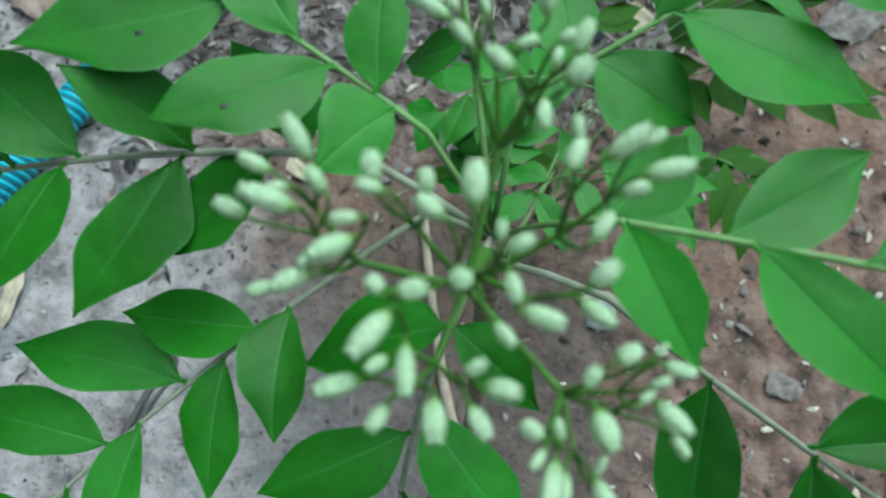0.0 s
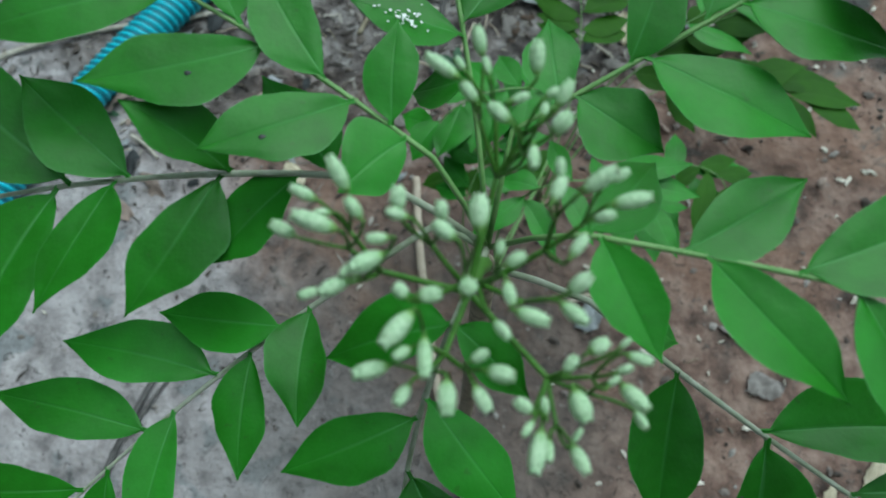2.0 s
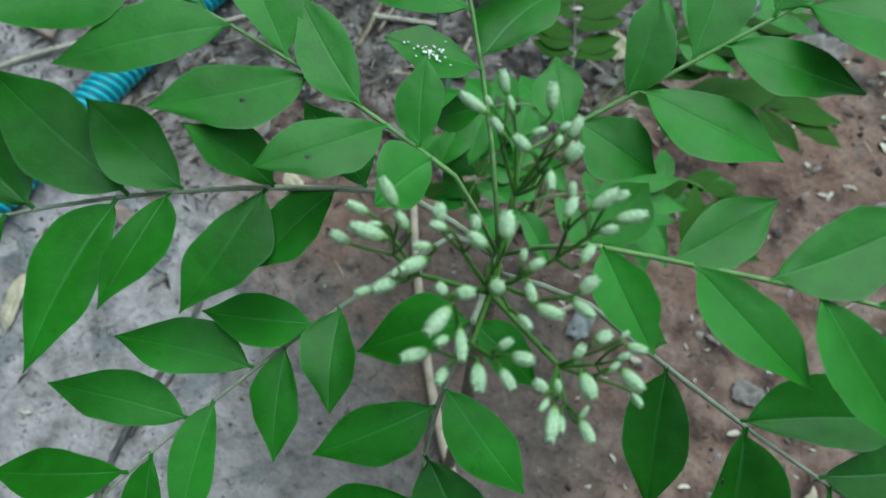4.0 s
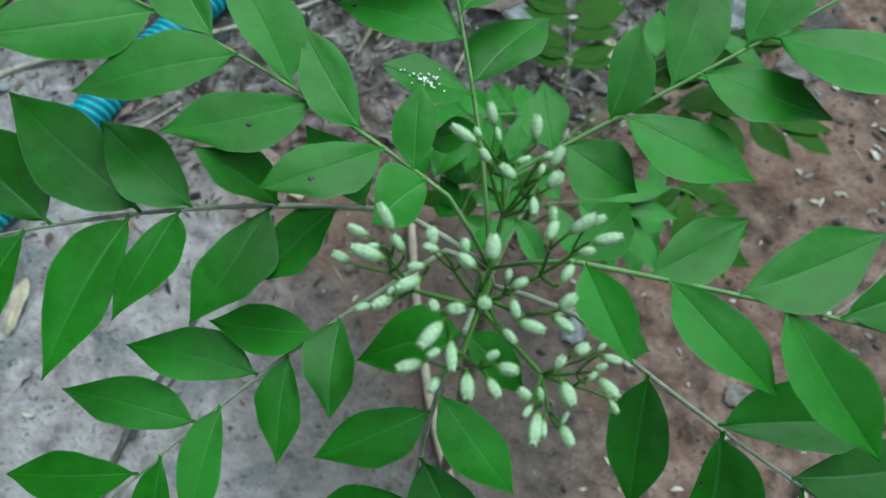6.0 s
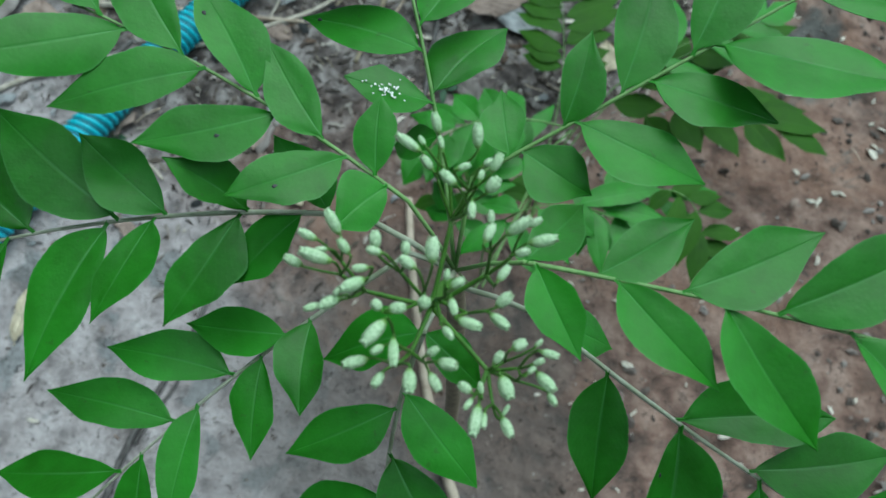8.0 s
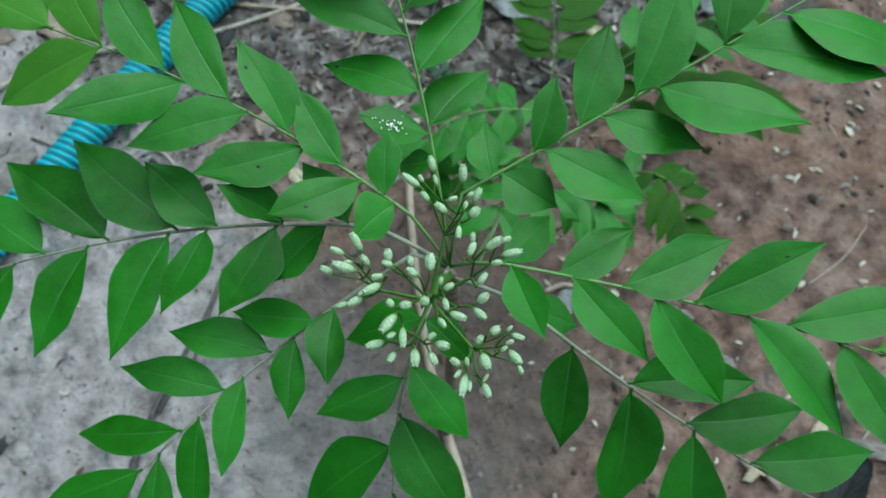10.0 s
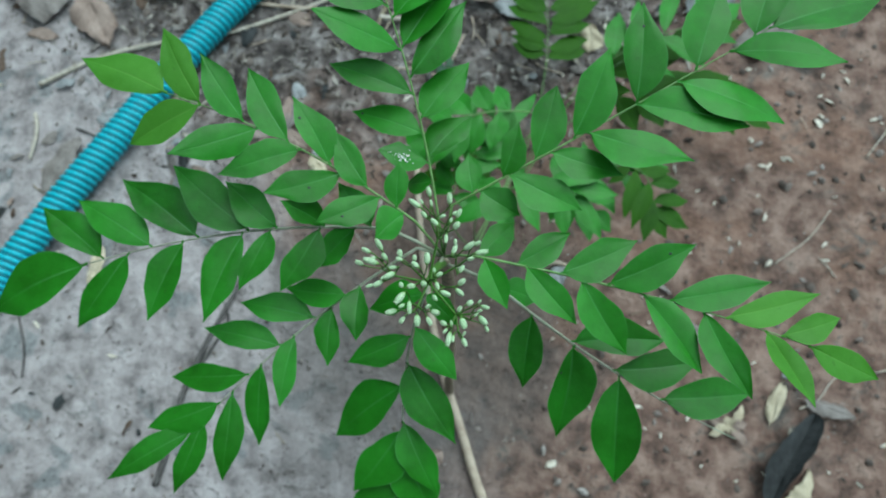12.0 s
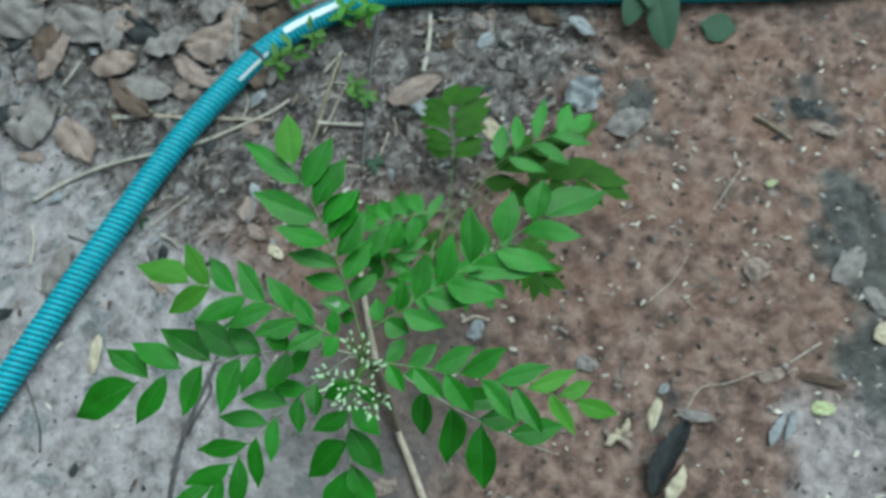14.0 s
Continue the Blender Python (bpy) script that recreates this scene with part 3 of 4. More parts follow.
def main_leaf(place, a, b, c, leaflets):
    """One leaf of the flowering plant: its stalk's three bending points in mm, and its leaflets."""
    h = min(a[2] - 8, 476)
    young = {"north_west": 0.8, "east": 0.7, "north": 0.99}.get(place, 2.0)
    skin = GREY_RACHIS if place in ("west", "south_west", "south_east", "south") else RACHIS
    keel = {"east": 0.27, "south_east": 0.24, "north_east": 0.08, "north": 0.04}.get(place, 0.0)
    stalk = compound_leaf(plant, a, b, c, leaflets, (39.5, 77.0 + (476 - h) * 0.04, h - 4), 21 + len(LEAVES), young, LEAF, 0.00062 if skin is GREY_RACHIS else 0.00047, skin, -18.0 if place == "north_west" else 0.0, keel)
    for which, along, across in SPOTS.get(place, ()):
        leaf_spot([q for q in stalk.children if q.name.startswith("leaflet")][which], along, across)
    LEAVES.append((place, a, b, c, leaflets))


def leaf_spot(leaflet, along, across):
    """A small dark bite mark, raised a hair's width on a leaflet; along and across are shares of its length and half width."""
    rows = len(leaflet.data.vertices) // 2
    seat = min((v.co for v in list(leaflet.data.vertices)[:rows]), key=lambda q: abs(q.x - along * leaflet.dimensions.x) + 0.8 * abs(q.y - across * 0.5 * leaflet.dimensions.y))
    verts = [(seat.x + 0.00062 * w * math.cos(a * 0.785) * (1 + 0.3 * math.sin(a * 2.1)), seat.y + 0.0005 * w * math.sin(a * 0.785), seat.z + h) for h, w in ((-0.0001, 1.0), (0.00007, 0.9), (0.00010, 0.4)) for a in range(8)]
    faces = [(i * 8 + a, i * 8 + (a + 1) % 8, i * 8 + 8 + (a + 1) % 8, i * 8 + 8 + a) for i in range(2) for a in range(8)] + [tuple(range(16, 24))]
    part("dark_spot", mesh_of("dark_spot", verts, faces, TAPE), leaflet.parent, "small blackish bite mark", leaflet.matrix_basis.copy())


main_leaf("north_west", (29.3, 85.2, 498.3), (-14.9, 122.0, 510.1), (-61.9, 136.0, 525.4), [
    (0.078, 82, 19, 18.8, 9.7), (0.048, -139, 7, 16.1, 12.4), (0.146, -158, 10, 28.1, 12.4), (0.201, 117, 16, 26.2, 11.6),
    (0.302, -168, 4, 32.5, 13.4), (0.357, 115, 16, 31.2, 12.9), (0.474, -164, 5, 33.8, 13.2), (0.526, 115, 12, 34.2, 13.4),
    (0.646, -157, 18, 35.8, 13.6), (0.705, 119, 20, 30.7, 12.3), (0.871, -160, -13, 33.0, 13.6), (0.872, 112, 17, 32.4, 13.0),
    (0.996, 153, 3, 37.1, 16.5),
])
main_leaf("west", (18.5, 84.4, 493.5), (-41.7, 96.0, 489.5), (-120.6, 89.0, 463.7), [
    (0.111, -142, -17, 23.6, 12.1), (0.23, -127, -11, 31.7, 14.0), (0.215, 155, 45, 22.8, 11.3), (0.369, 135, 12, 29.5, 14.6),
    (0.394, -120, -6, 28.7, 11.8), (0.462, 136, 10, 42.8, 18.1), (0.482, -117, -8, 41.4, 16.6), (0.629, 139, 3, 44.0, 18.1),
    (0.677, -118, -10, 37.5, 15.1), (0.783, 144, 2, 40.9, 16.8), (0.858, -131, -14, 40.9, 16.4), (0.946, 137, 6, 37.2, 15.7),
    (1.0, -164, -16, 54.1, 24.2), (0.06, 123, 10, 23.3, 11.2),
])
main_leaf("south_west", (28.7, 78.9, 481.9), (-32.3, 54.4, 454.3), (-81.7, 14.2, 433.4), [
    (0.219, -97, 0, 24.0, 12.3), (0.273, 168, -7, 28.1, 13.0), (0.337, -97, -7, 26.1, 11.3), (0.406, 164, 3, 34.3, 13.4),
    (0.5, -105, -7, 31.7, 11.1), (0.558, 163, 1, 36.5, 12.6), (0.656, -99, -24, 39.1, 12.1), (0.713, 176, -13, 40.2, 13.3),
    (0.798, -102, -17, 41.9, 13.0), (0.861, -167, -11, 37.9, 13.7), (0.944, -118, -15, 37.6, 12.4), (1.0, -155, -4, 45.3, 12.6),
])
main_leaf("south", (30.9, 56.6, 492.0), (12.0, 33.6, 436.6), (13.7, -26.2, 419.4), [
    (0.0, -175, -26, 26.5, 12.3), (0.0, -45, -25, 19.4, 9.0), (0.229, -164, -14, 30.9, 13.4), (0.177, -55, -19, 29.5, 13.4),
    (0.48, -151, -29, 45.7, 19.8), (0.366, -63, -14, 42.3, 18.3), (0.69, -134, -22, 39.7, 19.9), (0.655, -69, -16, 38.2, 15.7),
    (0.78, -69, -22, 36.2, 20.0), (0.96, -163, -19, 35.9, 17.0), (0.99, -110, -29, 37.1, 19.2),
])
main_leaf("east", (53.1, 67.3, 502.6), (115.1, 46.2, 515.1), (168.6, 22.1, 510.7), [
    (0.0, 44, -18, 23.2, 11.1), (0.017, -71, -6, 21.9, 10.8), (0.115, 26, 0, 24.6, 11.7), (0.142, -55, -2, 29.0, 12.5),
    (0.243, 18, 3, 32.3, 14.0), (0.304, -63, -12, 33.1, 14.3), (0.384, 18, 14, 35.0, 13.7), (0.489, -61, -2, 34.9, 12.9),
    (0.564, 5, 4, 38.0, 12.5), (0.669, -71, 1, 34.5, 12.4), (0.737, 9, 6, 34.5, 11.0), (0.86, -73, 12, 30.3, 10.3),
    (0.909, 12, -5, 24.4, 10.0), (0.994, -25, -20, 33.6, 12.5),
])
main_leaf("south_east", (59.6, 64.4, 470.3), (106.5, 19.1, 463.0), (164.1, -9.0, 437.0), [
    (0.168, -102, -20, 32.6, 15.1), (0.034, -15, -33, 21.3, 11.2), (0.338, -105, -24, 42.7, 18.9), (0.325, -3, -4, 41.5, 16.0),
    (0.521, -97, -18, 47.5, 21.5), (0.494, 2, -7, 40.7, 16.8), (0.686, 0, -6, 43.1, 17.7),
])
main_leaf("north_east", (44.7, 93.2, 491.7), (108.6, 113.5, 518.7), (169.9, 140.4, 530.4), [
    (0.09, -34, -13, 19.7, 15.0), (0.069, 91, 6, 17.4, 10.8), (0.167, 68, 20, 23.2, 10.5), (0.187, -30, -7, 32.9, 15.6),
    (0.269, 68, 16, 31.0, 14.7), (0.317, -21, -7, 30.8, 13.3), (0.391, 62, 19, 38.3, 15.8), (0.432, -25, 6, 42.2, 16.5),
    (0.587, 81, 16, 39.5, 16.3), (0.584, -18, 1, 43.8, 15.3), (0.77, 68, 8, 37.1, 17.1), (0.713, -26, -6, 44.0, 15.9),
    (0.95, 65, 9, 30.6, 16.8), (0.873, -19, 12, 41.0, 14.8), (0.997, 14, -4, 50.7, 20.9),
])
main_leaf("north", (38.2, 96.0, 491.2), (33.8, 146.4, 517.9), (15.4, 193.3, 551.3), [
    (0.07, 156, -45, 17.6, 10.5), (0.138, 166, 15, 21.6, 11.1), (0.156, 42, -1, 26.5, 14.2), (0.243, 154, -5, 32.1, 13.2),
    (0.293, 46, 5, 31.7, 14.7), (0.381, 157, 8, 35.9, 12.6), (0.44, 49, 9, 38.9, 14.8), (0.534, 163, 27, 38.1, 14.1),
    (0.54, 49, 11, 39.5, 16.1), (0.68, 153, 18, 46.2, 18.0), (0.64, 34, 12, 33.7, 16.2), (0.75, 47, 14, 38.3, 16.3),
    (0.89, 135, 8, 48.1, 14.1), (0.86, 53, 13, 38.5, 15.7), (1.0, 87, 16, 33.4, 17.6),
])

BUDS = {}
BUDS["top"] = [
    (3.4, 26.0, 99, 3.9, 1.8), (-0.1, 21.6, 140, 5.2, 1.8), (1.7, 17.3, 130, 2.9, 1.6), (3.8, 21.8, 99, 2.5, 1.2), (0.8, 23.0, 119, 2.0, 1.0),
    (10.1, 22.5, 86, 4.4, 2.0), (6.0, 17.3, 14, 2.4, 1.3), (10.7, 18.4, 23, 2.0, 1.3), (12.0, 17.1, 55, 3.6, 1.8), (9.7, 15.1, 69, 1.9, 1.1),
    (10.7, 12.8, 37, 3.2, 2.3), (5.5, 14.0, 135, 3.4, 1.9), (8.0, 10.8, -97, 3.6, 1.5),
]
BUDS["right"] = [
    (10.8, 6.6, 85, 2.5, 1.3), (9.5, 3.6, 60, 3.5, 1.9), (13.5, 5.2, 24, 5.0, 2.1), (17.4, 7.1, 20, 2.7, 1.4), (17.3, 4.1, 4, 4.9, 2.1),
    (14.5, 1.9, -2, 2.8, 1.5), (11.2, -2.6, 48, 3.2, 1.6),
]
BUDS["near"] = [
    (3.3, -3.5, 20, 2.7, 1.6), (2.6, -2.6, 74, 2.0, 1.2), (3.3, -5.2, -83, 2.9, 1.5), (10.7, -6.5, 29, 3.4, 2.0), (9.7, -7.7, -48, 3.9, 1.8),
    (4.2, -8.4, -29, 4.1, 2.0), (1.7, -9.4, -62, 3.2, 1.4),
]
BUDS["low_right"] = [
    (13.0, -12.9, 24, 2.7, 2.1), (17.1, -12.4, 37, 1.8, 0.9), (9.8, -15.1, 52, 2.5, 1.6), (18.1, -13.1, -23, 3.2, 1.6), (16.6, -15.1, 13, 2.2, 1.2),
    (15.4, -16.6, 35, 2.0, 1.0), (17.3, -16.4, -56, 4.4, 2.2), (19.3, -19.5, -70, 2.8, 1.4), (10.9, -16.9, -75, 4.1, 2.5), (5.6, -19.1, 146, 2.6, 1.9),
    (7.4, -19.6, 93, 2.2, 1.1), (6.8, -21.1, -107, 5.4, 2.3), (7.8, -22.3, -102, 3.3, 1.1), (10.7, -22.9, 51, 2.3, 0.9), (10.8, -23.1, -73, 3.9, 2.0),
    (5.8, -20.1, -131, 2.6, 1.1),
]
BUDS["bottom"] = [
    (-7.7, -7.6, -133, 5.3, 2.5), (-8.3, -11.4, -146, 2.6, 1.6), (-6.5, -10.4, -92, 5.1, 1.8), (-11.0, -12.9, -166, 4.4, 2.2), (-8.8, -15.3, -121, 3.2, 1.8),
    (-4.3, -15.1, -93, 4.1, 2.4), (-1.3, -13.4, 24, 2.4, 1.5), (0.5, -14.5, -20, 3.4, 2.2), (-1.0, -16.0, -67, 3.4, 1.9),
]
BUDS["left"] = [
    (-14.6, 7.4, 117, 4.8, 1.9), (-18.8, 7.6, 151, 3.5, 1.7), (-16.8, 5.3, -177, 2.1, 1.1), (-13.1, 3.7, 122, 3.0, 1.7), (-16.2, 3.1, 158, 5.7, 2.3),
    (-21.8, 3.9, 156, 3.4, 1.9), (-10.6, -0.9, -154, 4.5, 2.1), (-15.0, -2.9, -153, 3.9, 2.0), (-18.7, -3.4, -155, 3.0, 1.4), (-9.8, 0.8, -179, 2.7, 1.5),
    (-14.5, -1.4, -128, 2.2, 1.2),
]
BUDS["middle"] = [
    (-8.5, 3.7, 89, 3.0, 2.0), (-7.5, 2.8, 159, 2.6, 1.6), (-3.5, 2.0, 91, 2.3, 1.7), (-2.2, -0.3, 140, 3.1, 2.0), (0.6, 0.4, 85, 4.2, 2.3),
    (-1.6, -6.5, 58, 2.2, 2.3), (-7.0, -6.0, 0, 2.9, 2.1), (-8.2, -6.0, 133, 2.1, 1.8),
]


def bud_mesh(length, width, seed):
    """An unopened flower: small calyx cup, a barrel of five pressed petals, and a knobbly five-pointed tip."""
    r = random.Random(seed)
    sides, verts, uvs, slots = 20, [], [], []
    shape = [(0.0, 0.28), (0.05, 0.52), (0.10, 0.56), (0.13, 0.66), (0.24, 0.86), (0.42, 0.98), (0.60, 1.0), (0.76, 0.93), (0.84, 0.78), (0.885, 0.58), (0.935, 0.60), (0.985, 0.58), (1.0, 0.40), (0.965, 0.08)]
    off, phase, plump = Vector((seed * 3.7, seed * 1.9, 0)), r.random() * 6.28, r.uniform(-0.05, 0.05)
    for t, w in shape:
        groove = 0.035 if t < 0.8 else 0.20
        for k in range(sides):
            a = 2 * math.pi * k / sides
            star = math.cos(5 * a + phase)
            wart = noise.noise(off + Vector((t * length / 0.0005, math.cos(a) * 3.2, math.sin(a) * 3.2)))
            q = 0.5 * width * (w + plump * math.sin(math.pi * t)) * (1 + groove * star + 0.055 * wart)
            verts.append((t * length + (0.035 * length * star if t > 0.93 else 0), q * math.cos(a), q * math.sin(a)))
            uvs.append((t, k / sides))
    faces = []
    for i in range(len(shape) - 1):
        for k in range(sides):
            a, b = i * sides + k, i * sides + (k + 1) % sides
            faces.append((a, b, b + sides, a + sides))
            slots.append(1 if i < 2 else 0)
    faces += [tuple(reversed(range(sides))), tuple((len(shape) - 1) * sides + k for k in range(sides))]
    return mesh_of("bud", verts, faces, [PETAL, CALYX], uvs, slots=slots + [1, 0])


def build_flowers():
    part("flower_stem", mesh_of("flower_stem", *tube(smooth_line([(0.0390, 0.0767, 0.462), (0.036, 0.067, 0.490), HUB], 6), (0.0023, 0.0010), 8), STALK), plant, "thin green flower stem")
    k = 0
    for name, rows in BUDS.items():
        bases = []
        for x, y, heading, length, width in rows:
            u, v = x / 25, y / 25
            tip_z = 0.001 * (534.7 + -0.0 * u + 6.3 * v - 9.5 * u * u - 8.7 * v * v)
            bases.append(Vector((HUB.x + x * 0.001, HUB.y + y * 0.001, tip_z - 0.0008)))
        mid = sum(bases, Vector()) / len(bases)
        node = HUB.lerp(mid, 0.78)
        node.z = HUB.z + 0.42 * (mid.z - HUB.z) - 0.002
        if name in ("middle", "near"):
            node = HUB + Vector((0.001 if name == "near" else -0.001, 0, 0.003))
        verts, faces = tube(smooth_line([HUB - Vector((0, 0, 0.002)), HUB.lerp(node, 0.5) + Vector((0, 0, -0.0012)), node], 5), (0.00054, 0.00042), 7, 0.1)
        # side twigs of the branch, each bearing two or three buds
        forks = [node]
        for q in range(0, len(bases), 3):
            some = bases[q : q + 3]
            fork = node.lerp(sum(some, Vector()) / len(some), 0.72) + Vector((0, 0, -0.0028))
            tube(smooth_line([node, node.lerp(fork, 0.5) + Vector((0, 0, -0.0004)), fork], 4), (0.00040, 0.00032), 6, 0.1, verts, faces)
            forks.append(fork)
        made = []
        for q, (p, (x, y, heading, length, width)) in enumerate(zip(bases, rows)):
            k += 1
            rise = 20 + 14 * math.sin(k * 2.4)
            d = Vector((math.cos(radians(heading)), math.sin(radians(heading)), math.tan(radians(rise)))).normalized()
            fork = forks[1 + q // 3]
            bend = fork.lerp(p - d * 0.0012, 0.6)
            tube(smooth_line([fork, bend, p - d * 0.0006, p + d * 0.0001], 3), (0.00027, 0.00023), 6, 0.0, verts, faces)
            made.append((bud_mesh(length * 0.00100, width * 0.00098, k), Matrix.Translation(p) @ d.to_track_quat("X", "Z").to_matrix().to_4x4()))
        branch = part("flower_branch", mesh_of("flower_branch", verts, faces, STALK), plant, "thin green branching flower stalk")
        for me, m in made:
            part("bud", me, branch, m=m)


build_flowers()

# ---- the shaded sapling behind it ----
sapling = thing("curry_sapling", "low curry leaf sapling with shaded dark green leaves", "plant", at=(0.002, 0.006, 0.0))
line = smooth_line([(0.118, 0.262, -0.012), (0.119, 0.261, 0.03), (0.120, 0.258, 0.075)], 6)
part("main_stem", mesh_of("main_stem", *tube(line, (0.004, 0.0022), 9, 0.15), BARK), sapling, "short brown stem")
# leaves that take the shade-darkened green
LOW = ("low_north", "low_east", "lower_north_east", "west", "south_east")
count = 0


def sapling_leaf(place, a, b, c, leaflets):
    global count
    slim = 1.0 if place in LOW or place in ("comb", "south") else 0.78
    leaflets = [(s, heading, rise, length, width * slim) for s, heading, rise, length, width in leaflets]
    compound_leaf(sapling, a, b, c, leaflets, (119.5, 259.5, a[2] - 6), 71 + count, 2.0, SHADED_LEAF if place in LOW else LEAF, 0.0007)
    count += 1


sapling_leaf("low_north", (118.5, 262.8, 50.0), (171.3, 347.5, 104.1), (173.1, 460.5, 105.0), [
    (0.99, 24, -4, 63.4, 24.5), (0.96, 145, -6, 44.0, 20.9), (0.83, 143, -5, 51.6, 20.7), (0.76, 146, -5, 48.3, 19.0),
    (0.67, 150, -6, 40.9, 18.8), (0.85, 21, -4, 63.9, 22.5), (0.78, 13, -5, 50.5, 23.8), (0.65, 12, -6, 45.6, 20.4),
    (0.9, 147, -6, 45.4, 21.6), (0.71, 150, -6, 41.9, 18.9), (0.7, 14, -5, 48.3, 21.3), (0.91, 23, -4, 67.7, 23.5),
    (0.99, 64, -6, 43.7, 24.5),
])
sapling_leaf("mid_north_east", (125.3, 258.7, 60.0), (159.4, 339.1, 187.7), (299.3, 352.5, 195.0), [
    (0.65, 75, -5, 54.0, 26.2), (0.74, 77, -5, 54.7, 20.4), (0.85, 68, -4, 64.0, 20.5), (0.95, 57, -5, 50.3, 24.9),
    (1.0, 28, -6, 42.5, 26.3), (0.69, -31, -5, 53.7, 21.3), (0.82, -38, -5, 54.7, 21.3), (0.92, -20, -5, 52.0, 21.5),
])
sapling_leaf("low_east", (125.2, 257.7, 50.0), (212.2, 383.7, 103.8), (348.9, 324.2, 85.0), [
    (0.64, 14, -4, 72.0, 27.2), (0.74, 7, -3, 83.0, 29.0), (0.84, -3, -3, 80.6, 27.4), (0.95, -14, -4, 68.6, 25.8),
    (1.0, -36, -4, 58.7, 24.1), (0.92, -59, -5, 55.2, 23.7), (0.79, -68, -5, 53.4, 26.6), (0.67, -69, -5, 47.2, 26.4),
    (0.55, -67, -6, 46.9, 24.7),
])
sapling_leaf("south_east", (124.0, 250.0, 60.0), (237.8, 241.2, 222.5), (230.7, 187.2, 155.0), [
    (0.58, -150, -13, 25.9, 11.2), (0.62, -110, -7, 48.4, 14.0), (0.79, -117, -7, 47.8, 14.9), (0.91, -107, -8, 43.0, 15.0),
    (1.0, -30, -8, 39.4, 17.4), (0.95, 0, -9, 35.9, 14.3), (0.81, 2, -11, 29.4, 14.2), (0.68, 2, -11, 29.0, 13.2),
    (1.0, -66, -11, 30.5, 14.3), (0.56, 11, -10, 31.6, 13.4),
])
sapling_leaf("lower_north_east", (125.0, 257.2, 60.0), (175.8, 349.4, 156.4), (314.8, 370.4, 155.0), [
    (0.48, -6, -5, 47.7, 25.3), (0.57, 2, -4, 59.0, 25.5), (0.67, 2, -4, 62.5, 25.5), (0.77, -2, -4, 62.1, 25.6),
    (0.85, 0, -4, 63.5, 25.8), (0.94, 11, -4, 60.4, 26.1), (0.58, 48, -6, 42.7, 22.6), (0.71, 49, -7, 38.5, 22.6),
])
sapling_leaf("mid_east", (69.4, 169.7, 139.9), (52.3, 184.9, 304.4), (152.4, 180.8, 240.3), [
    (0.66, -68, -6, 40.1, 18.4), (0.88, -87, -6, 44.2, 16.8), (0.92, -12, -6, 43.6, 19.3), (0.83, 9, -5, 56.2, 19.3),
    (0.49, -148, -7, 38.8, 18.7), (0.57, 159, -11, 24.8, 17.1), (0.98, -72, -6, 44.9, 19.2), (0.72, 107, -9, 30.5, 16.3),
    (0.47, -67, -7, 39.8, 18.7), (0.79, -54, -10, 26.3, 18.6),
])
sapling_leaf("mid_north", (66.2, 181.6, 100.0), (22.9, 181.8, 204.0), (79.9, 248.4, 200.1), [
    (0.62, 152, -11, 23.5, 20.2), (0.59, -30, -8, 33.1, 21.1), (0.67, 120, -8, 31.1, 20.4), (0.75, -22, -9, 29.4, 21.0),
    (0.81, 132, -7, 35.7, 20.3), (0.84, -4, -8, 32.3, 21.1), (0.91, 8, -7, 38.7, 21.3), (0.98, 45, -7, 34.9, 20.6),
])
sapling_leaf("east", (124.6, 253.8, 50.0), (131.7, 217.8, 140.2), (213.0, 222.6, 165.1), [
    (0.58, 99, -8, 34.4, 20.0), (0.67, -105, -6, 43.7, 19.4), (0.76, 86, -6, 42.5, 19.8), (0.83, -72, -7, 37.9, 19.3),
    (0.92, 79, -7, 38.4, 19.6), (0.96, -44, -7, 36.3, 19.3), (1.0, 4, -6, 40.4, 19.5),
])
sapling_leaf("north_west", (116.7, 253.1, 69.9), (146.3, 279.8, 186.2), (51.6, 273.7, 205.2), [
    (0.56, 53, -6, 45.9, 16.8), (0.64, 82, -7, 38.0, 16.6), (0.73, 99, -7, 39.5, 16.4), (0.85, 122, -8, 32.2, 17.5),
    (0.61, -122, -12, 21.1, 13.6), (0.71, -120, -8, 34.0, 16.0), (0.83, -114, -6, 41.7, 17.1), (0.91, -125, -5, 50.1, 18.3),
    (0.99, 158, -8, 31.8, 17.3), (0.93, 135, -8, 32.2, 16.1),
])
sapling_leaf("west", (114.9, 255.5, 50.0), (108.5, 277.8, 118.8), (45.7, 252.6, 125.0), [
    (0.34, 41, -7, 39.3, 16.6), (0.47, -9, -9, 27.5, 16.3), (0.57, 64, -9, 28.6, 16.3), (0.7, -71, -10, 25.7, 17.3),
    (0.81, 74, -9, 28.2, 16.0), (0.84, -100, -10, 25.5, 17.2), (1.0, -170, -10, 25.6, 17.2),
])
sapling_leaf("comb", (147.6, 282.7, 170.), (64.9, 257.6, 265.), (33., 242.8, 220.), [
    (0.28, 106, -12, 30.3, 16.4), (0.41, 109, -11, 31.2, 17.6), (0.55, 122, -11, 31.5, 19.0), (0.72, 134, -13, 27.0, 18.8),
    (1.00, 148, -14, 25.1, 19.0), (0.26, -108, -15, 24.5, 16.1), (0.35, -109, -10, 35.8, 17.4), (0.48, -109, -10, 36.6, 18.6),
    (0.59, -111, -8, 41.7, 20.0), (0.77, -118, -9, 38.4, 20.0), (0.95, -129, -11, 31.0, 18.6),
])
